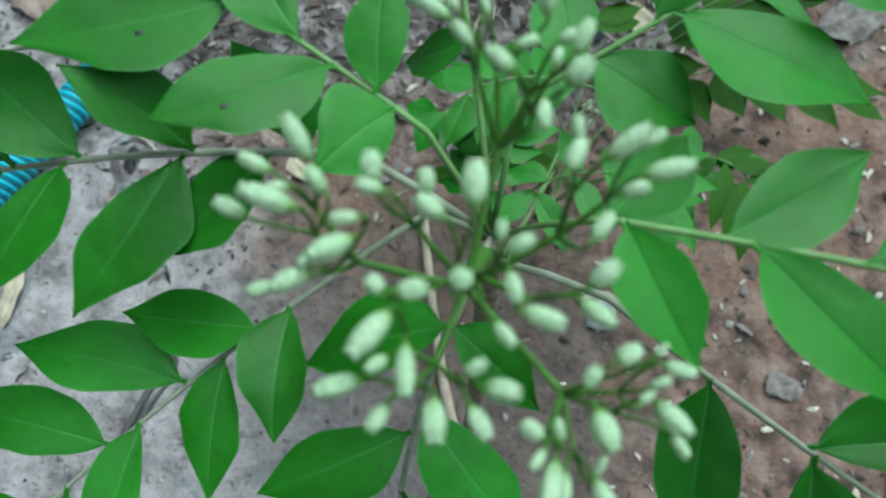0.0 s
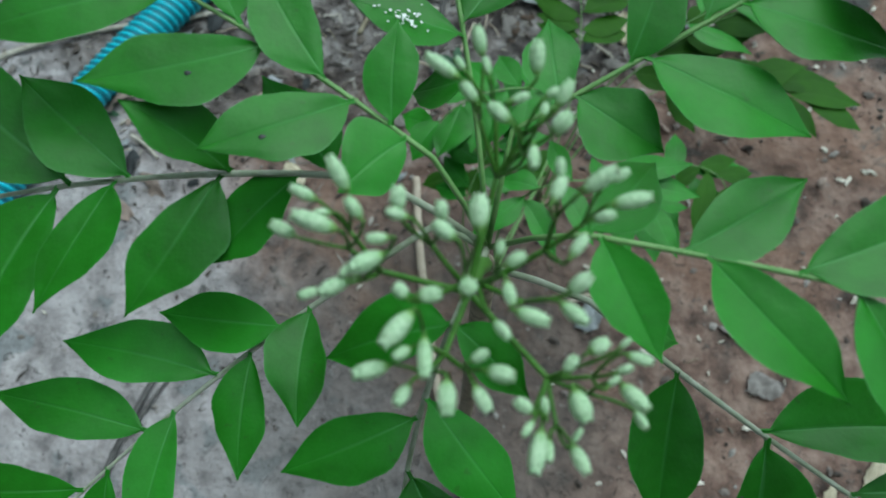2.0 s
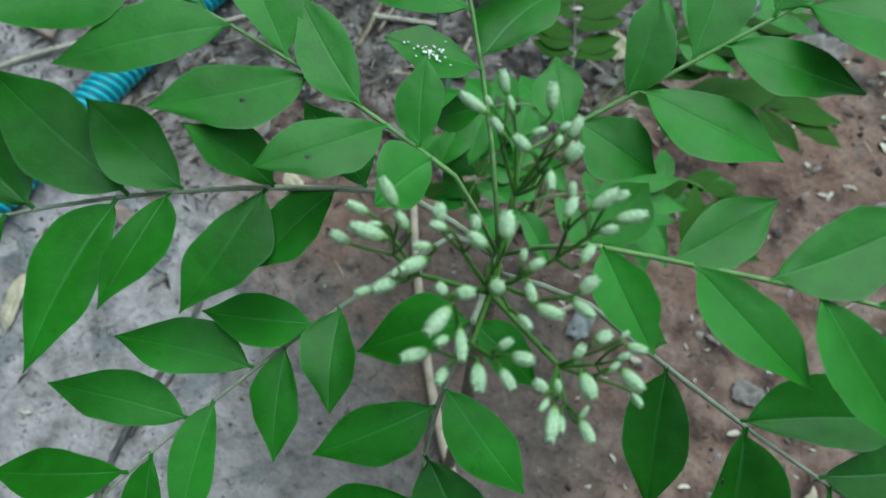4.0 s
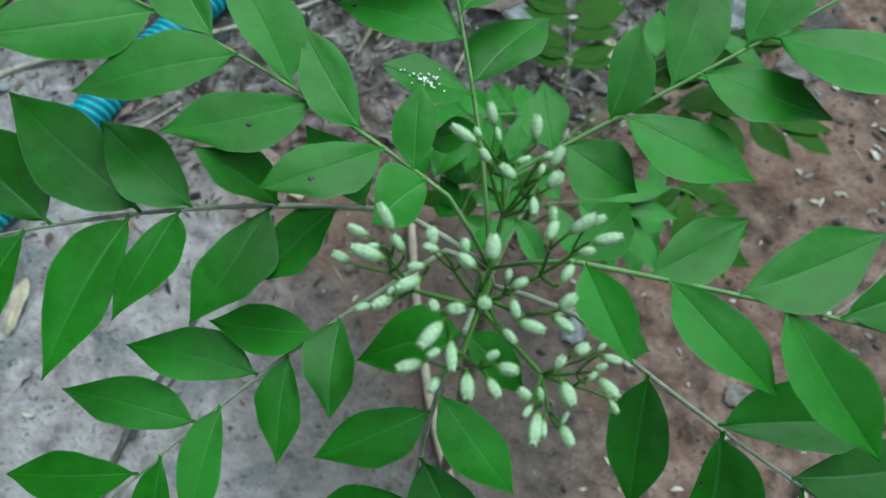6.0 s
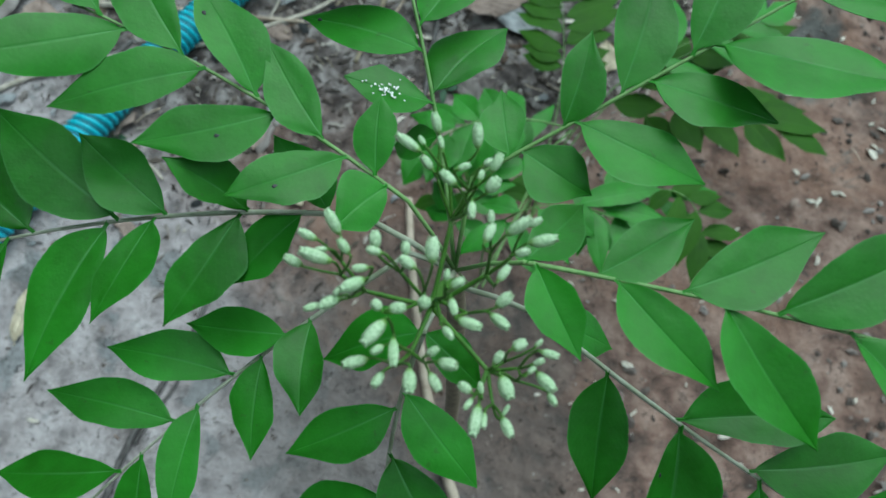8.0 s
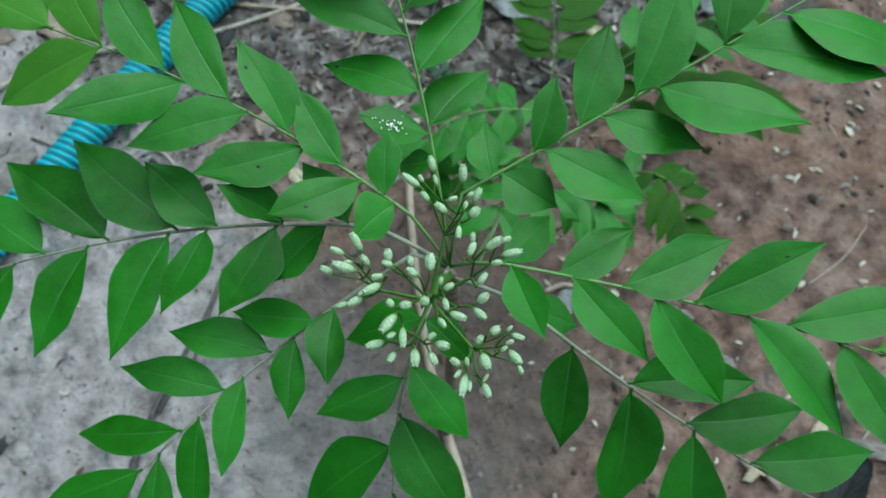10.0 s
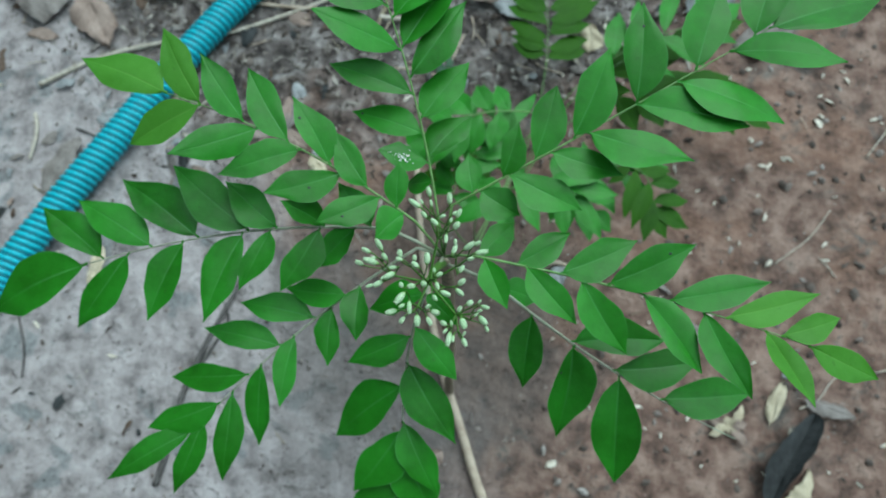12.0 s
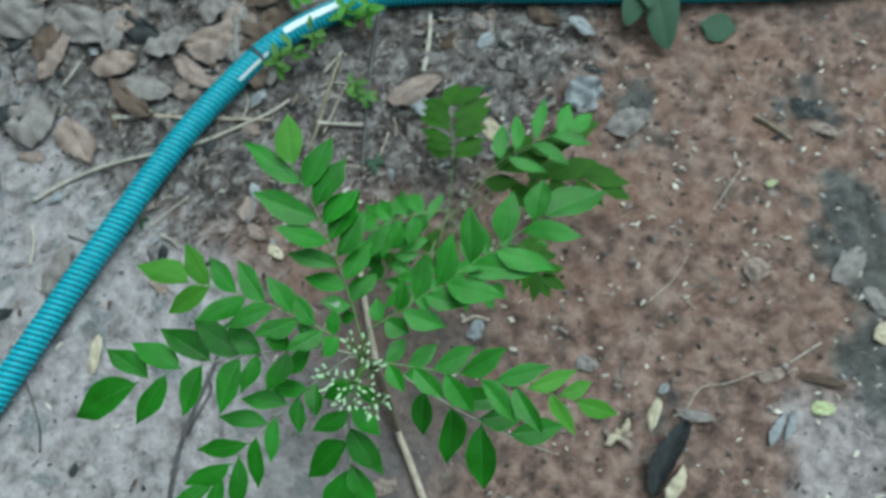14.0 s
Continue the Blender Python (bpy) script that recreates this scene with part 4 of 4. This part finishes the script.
sapling_leaf("south", (124.0, 250.0, 60.0), (133.9, 192.1, 275.0), (169.8, 179.0, 190.0), [
    (0.65, -100, -8, 39.4, 14.0), (0.86, -89, -9, 35.6, 15.9), (1.0, -52, -14, 24.5, 14.5), (0.68, 2, -12, 27.4, 11.3),
    (0.85, -3, -11, 28.9, 12.3), (0.54, -110, -9, 35.3, 12.3),
])


# ---- fallen leaves ----
def dead_leaf(x, y, heading, length, width, tone, label, lift=0.0, rise=0.0, roll=0.0, curl=0.6, fold=0.15, arch=0.06, crumple=0.22, peak=0.5, point=0.72, base=0.6, seed=0, ragged=0.13):
    me = blade("dead_leaf", length, width, DRY[tone], fold, arch, 0.25 * math.sin(seed * 1.7), curl, peak, point, base, 0.0006, 0.06, ragged, crumple, 17, 9, seed)
    c, s = math.cos(radians(heading)), math.sin(radians(heading))
    ob = thing("dead_leaf", label, "leaf", "fallen leaves on the soil", me=me)
    z = ground_height(x, y) + 0.004 + lift
    ob.matrix_basis = aim(Vector((x - 0.5 * length * c, y - 0.5 * length * s, z)), heading, rise, roll)
    return ob


def fallen(x, y, heading, length, width, tone, label, seed):
    dead_leaf(x, y, heading, length, width, tone, label, seed=seed, rise=2 * math.sin(seed * 2.1), roll=10 * math.sin(seed * 1.3), lift=0.003 + 0.004 * (seed % 3) if y > 0.5 else 0.0)


fallen(-0.455, 0.776, 32, 0.088, 0.068, "grey", "round grey dead leaf lying flat on the soil", 1)
fallen(-0.359, 0.753, -41, 0.115, 0.062, "grey", "broad greyish-brown dead leaf on the litter", 2)
fallen(-0.405, 0.706, -121, 0.096, 0.033, "tan", "tan curled dead leaf on the litter", 3)
fallen(-0.234, 0.703, 17, 0.081, 0.048, "grey", "grey-brown dead leaf beside the hose", 4)
fallen(-0.158, 0.695, 4, 0.106, 0.058, "tan", "tan dead leaf with a torn hole", 5)
fallen(-0.189, 0.623, 12, 0.096, 0.041, "tan", "tan dead leaf under the hose", 6)
fallen(-0.314, 0.675, 3, 0.078, 0.045, "tan", "pinkish-tan dead leaf, half buried", 7)
fallen(-0.442, 0.601, 21, 0.086, 0.074, "grey", "large round grey dead leaf on the soil", 8)
fallen(-0.373, 0.556, -69, 0.093, 0.047, "tan", "pale tan triangular dead leaf, curled at its edges", 9)
fallen(-0.404, 0.353, 62, 0.084, 0.030, "grey", "long grey dead leaf beside the hose", 10)
fallen(0.137, 0.555, 18, 0.104, 0.036, "tan", "beige dry leaf on the dark litter", 11)
fallen(0.150, 0.526, -42, 0.062, 0.027, "ash", "pale bluish-grey dry leaf piece", 12)
fallen(0.242, 0.473, 81, 0.042, 0.029, "cream", "small cream-coloured dry leaf on the soil", 13)
fallen(0.239, 0.513, 69, 0.038, 0.026, "tan", "small tan dry leaf on the soil", 14)
fallen(0.549, 0.041, -2, 0.044, 0.021, "tan", "small tan dead leaf on the red soil", 15)
fallen(0.619, 0.021, -22, 0.071, 0.015, "brown", "narrow reddish-brown dead leaf, rolled", 16)
fallen(0.609, -0.016, -0, 0.037, 0.021, "lime", "pale yellow-green fallen leaf", 17)
fallen(0.382, 0.017, 61, 0.052, 0.015, "cream", "pale dry leaf standing on its edge", 18)
fallen(0.539, -0.031, 49, 0.055, 0.014, "ash", "grey dry leaf strip on the soil", 20)
fallen(0.556, -0.029, 53, 0.047, 0.011, "ash", "grey dry leaf strip on the soil", 21)
fallen(0.434, 0.007, -26, 0.057, 0.016, "grey", "thin grey leaf skeleton on the soil", 22)
fallen(-0.358, 0.224, 82, 0.060, 0.017, "cream", "whitish feather-like dry leaf on the grey soil", 23)
fallen(0.728, 0.071, 24, 0.036, 0.026, "cream", "pale dry leaf on dark soil", 24)
fallen(0.750, 0.386, -27, 0.058, 0.019, "tan", "dull yellow dry leaf on the soil", 25)
fallen(0.641, 0.315, 0, 0.021, 0.011, "lime", "tiny yellow fallen leaf on the soil", 26)
fallen(-0.123, 0.364, -52, 0.038, 0.019, "tan", "small orange-tan dry leaf on the litter", 27)
fallen(-0.099, 0.330, -58, 0.032, 0.016, "cream", "small cream dry leaf on the litter", 28)
fallen(0.418, 0.622, -46, 0.056, 0.024, "ash", "crumpled whitish leaf piece beside the hose", 29)
fallen(0.366, 0.658, -44, 0.067, 0.028, "brown", "dark brown dead leaf beside the hose", 30)
fallen(-0.060, 0.724, 9, 0.061, 0.036, "brown", "reddish-brown dead leaf behind the hose", 31)
fallen(0.306, 0.097, 3, 0.034, 0.024, "grey", "crumpled grey dry leaf on the soil", 36)
fallen(0.162, 0.171, 37, 0.037, 0.021, "ash", "pale grey dry leaf on the dark soil", 37)
fallen(0.736, 0.115, -62, 0.057, 0.027, "grey", "broad grey dead leaf on dark soil", 38)
fallen(0.711, 0.173, 30, 0.080, 0.037, "grey", "grey crumpled leaf remains on dark soil", 39)
fallen(0.008, -0.014, 31, 0.036, 0.024, "tan", "orange-tan dead leaf under the plant", 34)
fallen(0.578, 0.191, -18, 0.045, 0.035, "tan", "brownish dead leaf piece on the red soil", 40)
heap = random.Random(77)
for k in range(34):
    x, y = heap.uniform(-0.56, -0.02), heap.uniform(0.60, 0.88)
    tone, words = (("grey", "greyish-brown dead leaf lying in the litter"), ("tan", "tan dead leaf lying in the litter"), ("brown", "dark brown dead leaf in the litter"),
                   ("grey", "dull grey dead leaf, partly covered"), ("black", "blackened rotting leaf in the litter"))[k % 5]
    fallen(x, y, heap.uniform(0, 360), heap.uniform(0.055, 0.105), heap.uniform(0.030, 0.056), tone, words, 100 + k)
dead_leaf(0.386, -0.045, 52, 0.122, 0.029, "black", "curled blackened dead leaf on the soil", seed=41, curl=-0.9, fold=0.7, arch=0.10, crumple=0.18, roll=-24, point=0.5, base=0.5)
dead_leaf(0.383, -0.075, 50, 0.059, 0.022, "cream", "pale curled dry leaf beside the blackened one", seed=19, curl=1.2, fold=0.5, arch=0.14, roll=20)
dead_leaf(0.395, 0.507, 21, 0.068, 0.058, "ash", "crumpled whitish-grey leaf on the red soil", seed=42, crumple=0.4, arch=0.12)
dead_leaf(0.453, 0.453, 13, 0.082, 0.042, "grey", "grey crumpled leaf remains on the soil", seed=43, crumple=0.35)
dead_leaf(0.742, 0.428, -44, 0.062, 0.034, "black", "flat blackened leaf remains on the soil", seed=44, crumple=0.22, arch=0.02, lift=-0.003)
dead_leaf(0.426, 0.550, -18, 0.041, 0.021, "black", "flat blackened leaf remains on the soil", seed=47, crumple=0.22, arch=0.02, lift=-0.003)
dead_leaf(0.241, 0.545, 1, 0.054, 0.021, "black", "flat blackened leaf remains on the soil", seed=48, crumple=0.22, arch=0.02, lift=-0.003)


# ---- sticks and twigs ----
def twig(points, radius, material, label, name="twig", knots=0.25, lift=0.0):
    line = smooth_line([(x, y, ground_height(x, y) + radius + 0.0015 + lift) for x, y in points], 9)
    ob = thing(name, label, name, me=mesh_of(name, *tube(line, (radius, radius * 0.72), 9, knots), material))
    return ob


twig([(0.067, -0.077), (0.055, -0.035), (0.043, 0.020), (0.030, 0.076), (0.021, 0.142), (0.017, 0.210), (0.016, 0.264), (0.017, 0.315)], 0.0053, STRAW, "long straw-brown dry stick on the soil", "stick", 0.12)
twig([(-0.279, -0.017), (-0.266, 0.021), (-0.252, 0.076), (-0.227, 0.131), (-0.197, 0.183), (-0.182, 0.224)], 0.0033, DARK_TWIG, "dark grey dead twig on the pale soil")
twig([(-0.240, 0.096), (-0.222, 0.124), (-0.205, 0.150), (-0.208, 0.173)], 0.0018, DARK_TWIG, "thin dark twig beside the grey one")
twig([(-0.440, 0.466), (-0.383, 0.493), (-0.324, 0.507), (-0.257, 0.513), (-0.193, 0.521), (-0.137, 0.538), (-0.085, 0.556), (-0.054, 0.572)], 0.0032, PALE_TWIG, "long pale dry twig passing under the hose")
twig([(-0.323, 0.585), (-0.294, 0.582), (-0.265, 0.589)], 0.0042, PALE_TWIG, "short whitish stick on the litter", "stick")
twig([(-0.260, 0.578), (-0.212, 0.567), (-0.152, 0.555), (-0.085, 0.542)], 0.003, STRAW, "tan dry twig on the litter")
twig([(-0.017, 0.527), (0.016, 0.519), (0.052, 0.512)], 0.0034, PALE_TWIG, "pale dry twig on the litter")
twig([(-0.122, 0.610), (-0.118, 0.581), (-0.128, 0.555)], 0.0016, PALE_TWIG, "thin bent pale twig beside the hose")
twig([(0.405, 0.009), (0.425, 0.016), (0.443, 0.034), (0.459, 0.041), (0.491, 0.040), (0.536, 0.048)], 0.0009, PALE_TWIG, "thin whitish root thread on the soil", knots=0.1)
twig([(0.414, 0.170), (0.456, 0.195), (0.487, 0.226)], 0.0008, PALE_TWIG, "thin pale rootlet on the red soil", knots=0.1)
twig([(0.542, 0.286), (0.577, 0.320), (0.604, 0.345)], 0.0009, PALE_TWIG, "thin pale rootlet on the red soil", knots=0.1)
twig([(0.157, 0.586), (0.174, 0.634), (0.186, 0.687)], 0.004, PALE_TWIG, "pale dry leaf stalk on the soil")
twig([(0.654, 0.430), (0.676, 0.407), (0.697, 0.378)], 0.0034, BARK, "brown twig on the red soil")
twig([(0.583, 0.052), (0.607, 0.061), (0.637, 0.072)], 0.0014, PALE_TWIG, "short pale twig on the soil")
twig([(0.033, 0.636), (0.011, 0.588), (-0.012, 0.532), (-0.033, 0.485)], 0.0034, BARK, "brown dry twig on the litter")
twig([(0.111, 0.737), (0.092, 0.658), (0.073, 0.588), (0.053, 0.502), (0.039, 0.428)], 0.004, DARK_TWIG, "dark dead twig on the litter")
twig([(0.035, 0.584), (0.013, 0.548), (-0.011, 0.507)], 0.0014, STRAW, "thin straw-coloured twig on the litter")
twig([(0.003, 0.612), (0.021, 0.629), (0.038, 0.647)], 0.0022, PALE_TWIG, "short pale twig beside the hose")
twig([(-0.469, 0.256), (-0.449, 0.199), (-0.433, 0.143), (-0.430, 0.107)], 0.0014, DARK_TWIG, "thin dark rootlet on the pale soil")
twig([(-0.277, 0.401), (-0.248, 0.420), (-0.218, 0.439)], 0.0016, PALE_TWIG, "thin pale twig on the soil")
twig([(-0.263, 0.387), (-0.247, 0.374), (-0.234, 0.358)], 0.0022, PALE_TWIG, "short pale twig on the soil")
twig([(-0.442, 0.427), (-0.438, 0.401), (-0.444, 0.367)], 0.0026, PALE_TWIG, "short whitish twig on the grey soil")
twig([(-0.369, 0.693), (-0.381, 0.672), (-0.395, 0.653)], 0.002, PALE_TWIG, "pale twig across the dead leaves")
twig([(-0.315, 0.641), (-0.322, 0.621), (-0.328, 0.604)], 0.0018, PALE_TWIG, "thin pale twig on the litter")
twig([(0.145, 0.183), (0.165, 0.188), (0.184, 0.180)], 0.003, STRAW, "tan twig on the dark soil")
twig([(0.088, 0.494), (0.075, 0.467), (0.064, 0.443)], 0.0016, STRAW, "thin straw-coloured twig on the litter")


# ---- dry flower, weeds ----
def dry_flower(x, y):
    ob = thing("dry_flower", "pale shrivelled star-shaped fallen flower on the soil", "flower", at=(x, y, ground_height(x, y) + 0.004))
    for k in range(7):
        me = blade("petal", 0.019 + 0.010 * math.sin(k * 2.2), 0.010, DRY["cream" if k % 3 else "tan"], 0.3, 0.2, 0.4 * math.sin(k), 0.4, 0.55, 0.6, 0.7, 0.0005, 0.05, 0.2, 0.3, 9, 5, 300 + k)
        part("petal", me, ob, m=aim(Vector((0, 0, 0.001 * (k % 3))), k * 51 + 9 * math.sin(k * 3), 6, 12 * math.sin(k * 1.9)))


dry_flower(0.327, -0.002)


def weed(x, y, height, count, size, label, seed, material=WEED, lean=(0.0, 0.0)):
    """A seedling: a thin stem with pairs of small leaves."""
    r = random.Random(seed)
    ob = thing("weed_seedling", label, "weed", "weed seedlings in the litter", at=(x, y, ground_height(x, y) - 0.002))
    top = Vector((lean[0], lean[1], height))
    line = smooth_line([(0, 0, 0), tuple(top * 0.5 + Vector((0.002, -0.002, 0.002))), tuple(top)], 5)
    part("stem", mesh_of("stem", *tube(line, (0.0009, 0.0006), 6), STALK), ob)
    for k in range(count):
        s = 0.45 + 0.55 * k / max(1, count - 1)
        me = blade("leaf", size * r.uniform(0.75, 1.15), size * r.uniform(0.36, 0.46), material, 0.25, 0.05, r.uniform(-0.3, 0.3), 0.2, 0.48, 0.75, 0.6, 0.0003, 0.08, 0.04, 0.0, 9, 5, seed * 40 + k)
        part("leaf", me, ob, m=aim(top * s, k * 137 + r.uniform(-25, 25), r.uniform(-12, 18), r.uniform(-15, 15)))


weed(-0.064, 0.622, 0.040, 7, 0.026, "bright green seedling leaning against the hose", 1)
weed(-0.036, 0.636, 0.050, 8, 0.024, "bright green seedling beside the hose", 2)
weed(-0.002, 0.652, 0.060, 7, 0.022, "small green seedling under the hose bend", 3)
weed(0.036, 0.676, 0.062, 9, 0.026, "yellowish-green seedling beside the hose", 4, YOUNG, (0.02, 0.01))
weed(0.074, 0.684, 0.060, 8, 0.026, "yellowish-green seedling beside the hose", 5, YOUNG, (0.015, 0.0))
weed(-0.026, 0.738, 0.060, 7, 0.028, "bright green seedling behind the hose", 6, YOUNG)
weed(0.049, 0.566, 0.035, 9, 0.022, "small feathery green seedling in the litter", 7)
weed(0.064, 0.548, 0.030, 8, 0.020, "small feathery green seedling in the litter", 8)
weed(0.062, 0.441, 0.012, 5, 0.018, "small grey-green seedling on the dark soil", 9, DULL)
weed(-0.290, 0.414, 0.010, 5, 0.016, "tiny green seedling beside the hose", 10, DULL)


def broad_weed():
    ob = thing("broad_leaf_weed", "low weed with broad dull green leaves beside the hose", "weed", at=(0.532, 0.702, ground_height(0.52, 0.69)))
    part("stem", mesh_of("stem", *tube(smooth_line([(0, 0, -0.004), (0.002, -0.005, 0.03), (0.0, -0.012, 0.055)], 5), (0.0025, 0.0016), 7), STALK), ob)
    for k, (heading, rise, length, width) in enumerate(((-118, -12, 0.105, 0.040), (-85, -15, 0.140, 0.052), (-100, -2, 0.080, 0.034), (40, 5, 0.09, 0.04), (140, 2, 0.08, 0.04), (-20, -10, 0.06, 0.03))):
        me = blade("leaf", length, width, DULL, 0.2, 0.05, 0.1 * math.sin(k), 0.3, 0.5, 0.7, 0.65, 0.0004, 0.1, 0.03, 0.0, 15, 7, 500 + k)
        part("leaf", me, ob, m=aim(Vector((0, -0.012, 0.052)), heading, rise, 6 * math.sin(k * 2)))


broad_weed()
me = blade("green_leaf", 0.056, 0.052, DULL, 0.06, 0.02, 0.0, 0.2, 0.5, 0.5, 0.45, 0.0005, 0.05, 0.03, 0.05, 13, 7, 520)
thing("fallen_leaf", "round dull green fallen leaf on the soil", "leaf", "fallen leaves on the soil", me=me).matrix_basis = aim(Vector((0.615, 0.600, ground_height(0.635, 0.59) + 0.004)), -12, 0)


# ---- white residue on a leaflet ----
def residue():
    r = random.Random(5)
    verts, faces = [], []
    for k in range(36):
        c = Vector((r.gauss(0, 0.0022), r.gauss(0, 0.0011), 0.0))
        s, start = r.uniform(0.00014, 0.00036), len(verts)
        for h, w in ((0.0, 1.0), (0.2, 0.8), (0.3, 0.3)):
            for a in range(7):
                verts.append(c + Vector((math.cos(a * 0.898) * s * w * r.uniform(0.8, 1.2), math.sin(a * 0.898) * s * w, h * s)))
        for i in range(2):
            for a in range(7):
                faces.append((start + i * 7 + a, start + i * 7 + (a + 1) % 7, start + i * 7 + 7 + (a + 1) % 7, start + i * 7 + 7 + a))
        faces.append(tuple(start + 14 + a for a in range(7)))
    a, b, c = (Vector(q) * 0.001 for q in LEAVES[-1][1:4])
    along, heading, rise, length, width = LEAVES[-1][4][1]
    spot = aim(bezier(a, b, c, along), heading, rise) @ Vector((0.00055 * length, 0.001, 0.0016))
    n = Net("white_residue", 0.6, 0.4)
    n.colour(n.ramp(n.noise(n.place(), 900, 3), (0.3, (0.62, 0.66, 0.64)), (0.7, (0.86, 0.88, 0.86))))
    thing("white_residue", "white dried droplets on a leaflet", "residue", me=mesh_of("white_residue", verts, faces, n.mat)).matrix_basis = aim(spot, heading, rise - 6)


residue()

# ---- small litter: dry petals, leaf pieces and twig pieces ----
r = random.Random(23)
PETALS = [blade("dry_petal", 0.0125, 0.0035 + 0.0008 * k, DRY["chalk"], 0.2, 0.12, 0.5 * math.sin(k * 2), 0.4, 0.5, 0.6, 0.5, 0.0006, 0.03, 0.25, 0.35, 6, 5, 700 + k) for k in range(5)]
for k in range(290):
    x, y = r.uniform(0.14, 1.0), r.uniform(-0.16, 0.62)
    if y > 0.60 or (k % 4 == 0 and r.random() < 0.3):
        x, y = r.uniform(-0.5, 0.2), r.uniform(-0.1, 0.5)
    ob = thing("dry_petal", "small whitish dry petal on the soil", "petal", "dry petals on the soil", me=PETALS[k % 5])
    s = 0.40 + 0.75 * r.random() ** 1.8
    ob.matrix_basis = aim(Vector((x, y, ground_height(x, y) + 0.0016)), r.uniform(0, 360), r.uniform(-8, 8), r.uniform(-25, 25)) @ Matrix.Diagonal((s, s, s, 1))
PIECES = [blade("leaf_piece", 0.030, 0.010 + 0.002 * (k % 4), DRY[("grey", "tan", "brown", "ash", "black", "grey")[k % 6]], 0.2, 0.08, 0.5 * math.sin(k), 0.5, 0.5, 0.5, 0.45, 0.0006, 0.02, 0.35, 0.35, 7, 5, 800 + k) for k in range(12)]
for k in range(250):
    if k < 205:
        x = r.uniform(-0.55, 0.40)
        y = r.uniform(0.30 + 0.35 * max(0, x), 0.86)
    else:
        x, y = r.uniform(-0.5, 0.95), r.uniform(-0.15, 0.5)
    ob = thing("leaf_piece", "torn piece of a dry leaf on the litter", "leaf piece", "torn leaf pieces on the soil", me=PIECES[k % 12])
    s = (0.4 if k < 205 else 0.22) + (1.0 if k < 205 else 0.45) * r.random() ** 1.5
    ob.matrix_basis = aim(Vector((x, y, ground_height(x, y) + 0.0028)), r.uniform(0, 360), r.uniform(-10, 12), r.uniform(-25, 25)) @ Matrix.Diagonal((s, s, s, 1))
STRAWS = [mesh_of("twig_piece", *tube(smooth_line([(0, 0, 0), (0.018, 0.004 * math.sin(k), 0.001), (0.036, 0.002, 0)], 3), (0.0013, 0.0009), 5, 0.3), (PALE_TWIG, DARK_TWIG, STRAW, BARK)[k % 4]) for k in range(8)]
for k in range(130):
    if k < 95:
        x = r.uniform(-0.55, 0.35)
        y = r.uniform(0.28 + 0.35 * max(0, x), 0.86)
    else:
        x, y = r.uniform(-0.5, 0.95), r.uniform(-0.15, 0.5)
    ob = thing("twig_piece", "short broken piece of dry twig on the soil", "twig", "broken twig pieces on the soil", me=STRAWS[k % 8])
    s = (0.35 + 1.1 * r.random() ** 1.6) * (1.0 if k < 95 else 0.55)
    ob.matrix_basis = aim(Vector((x, y, ground_height(x, y) + 0.0022)), r.uniform(0, 360), r.uniform(-5, 5)) @ Matrix.Diagonal((s, s, s, 1))
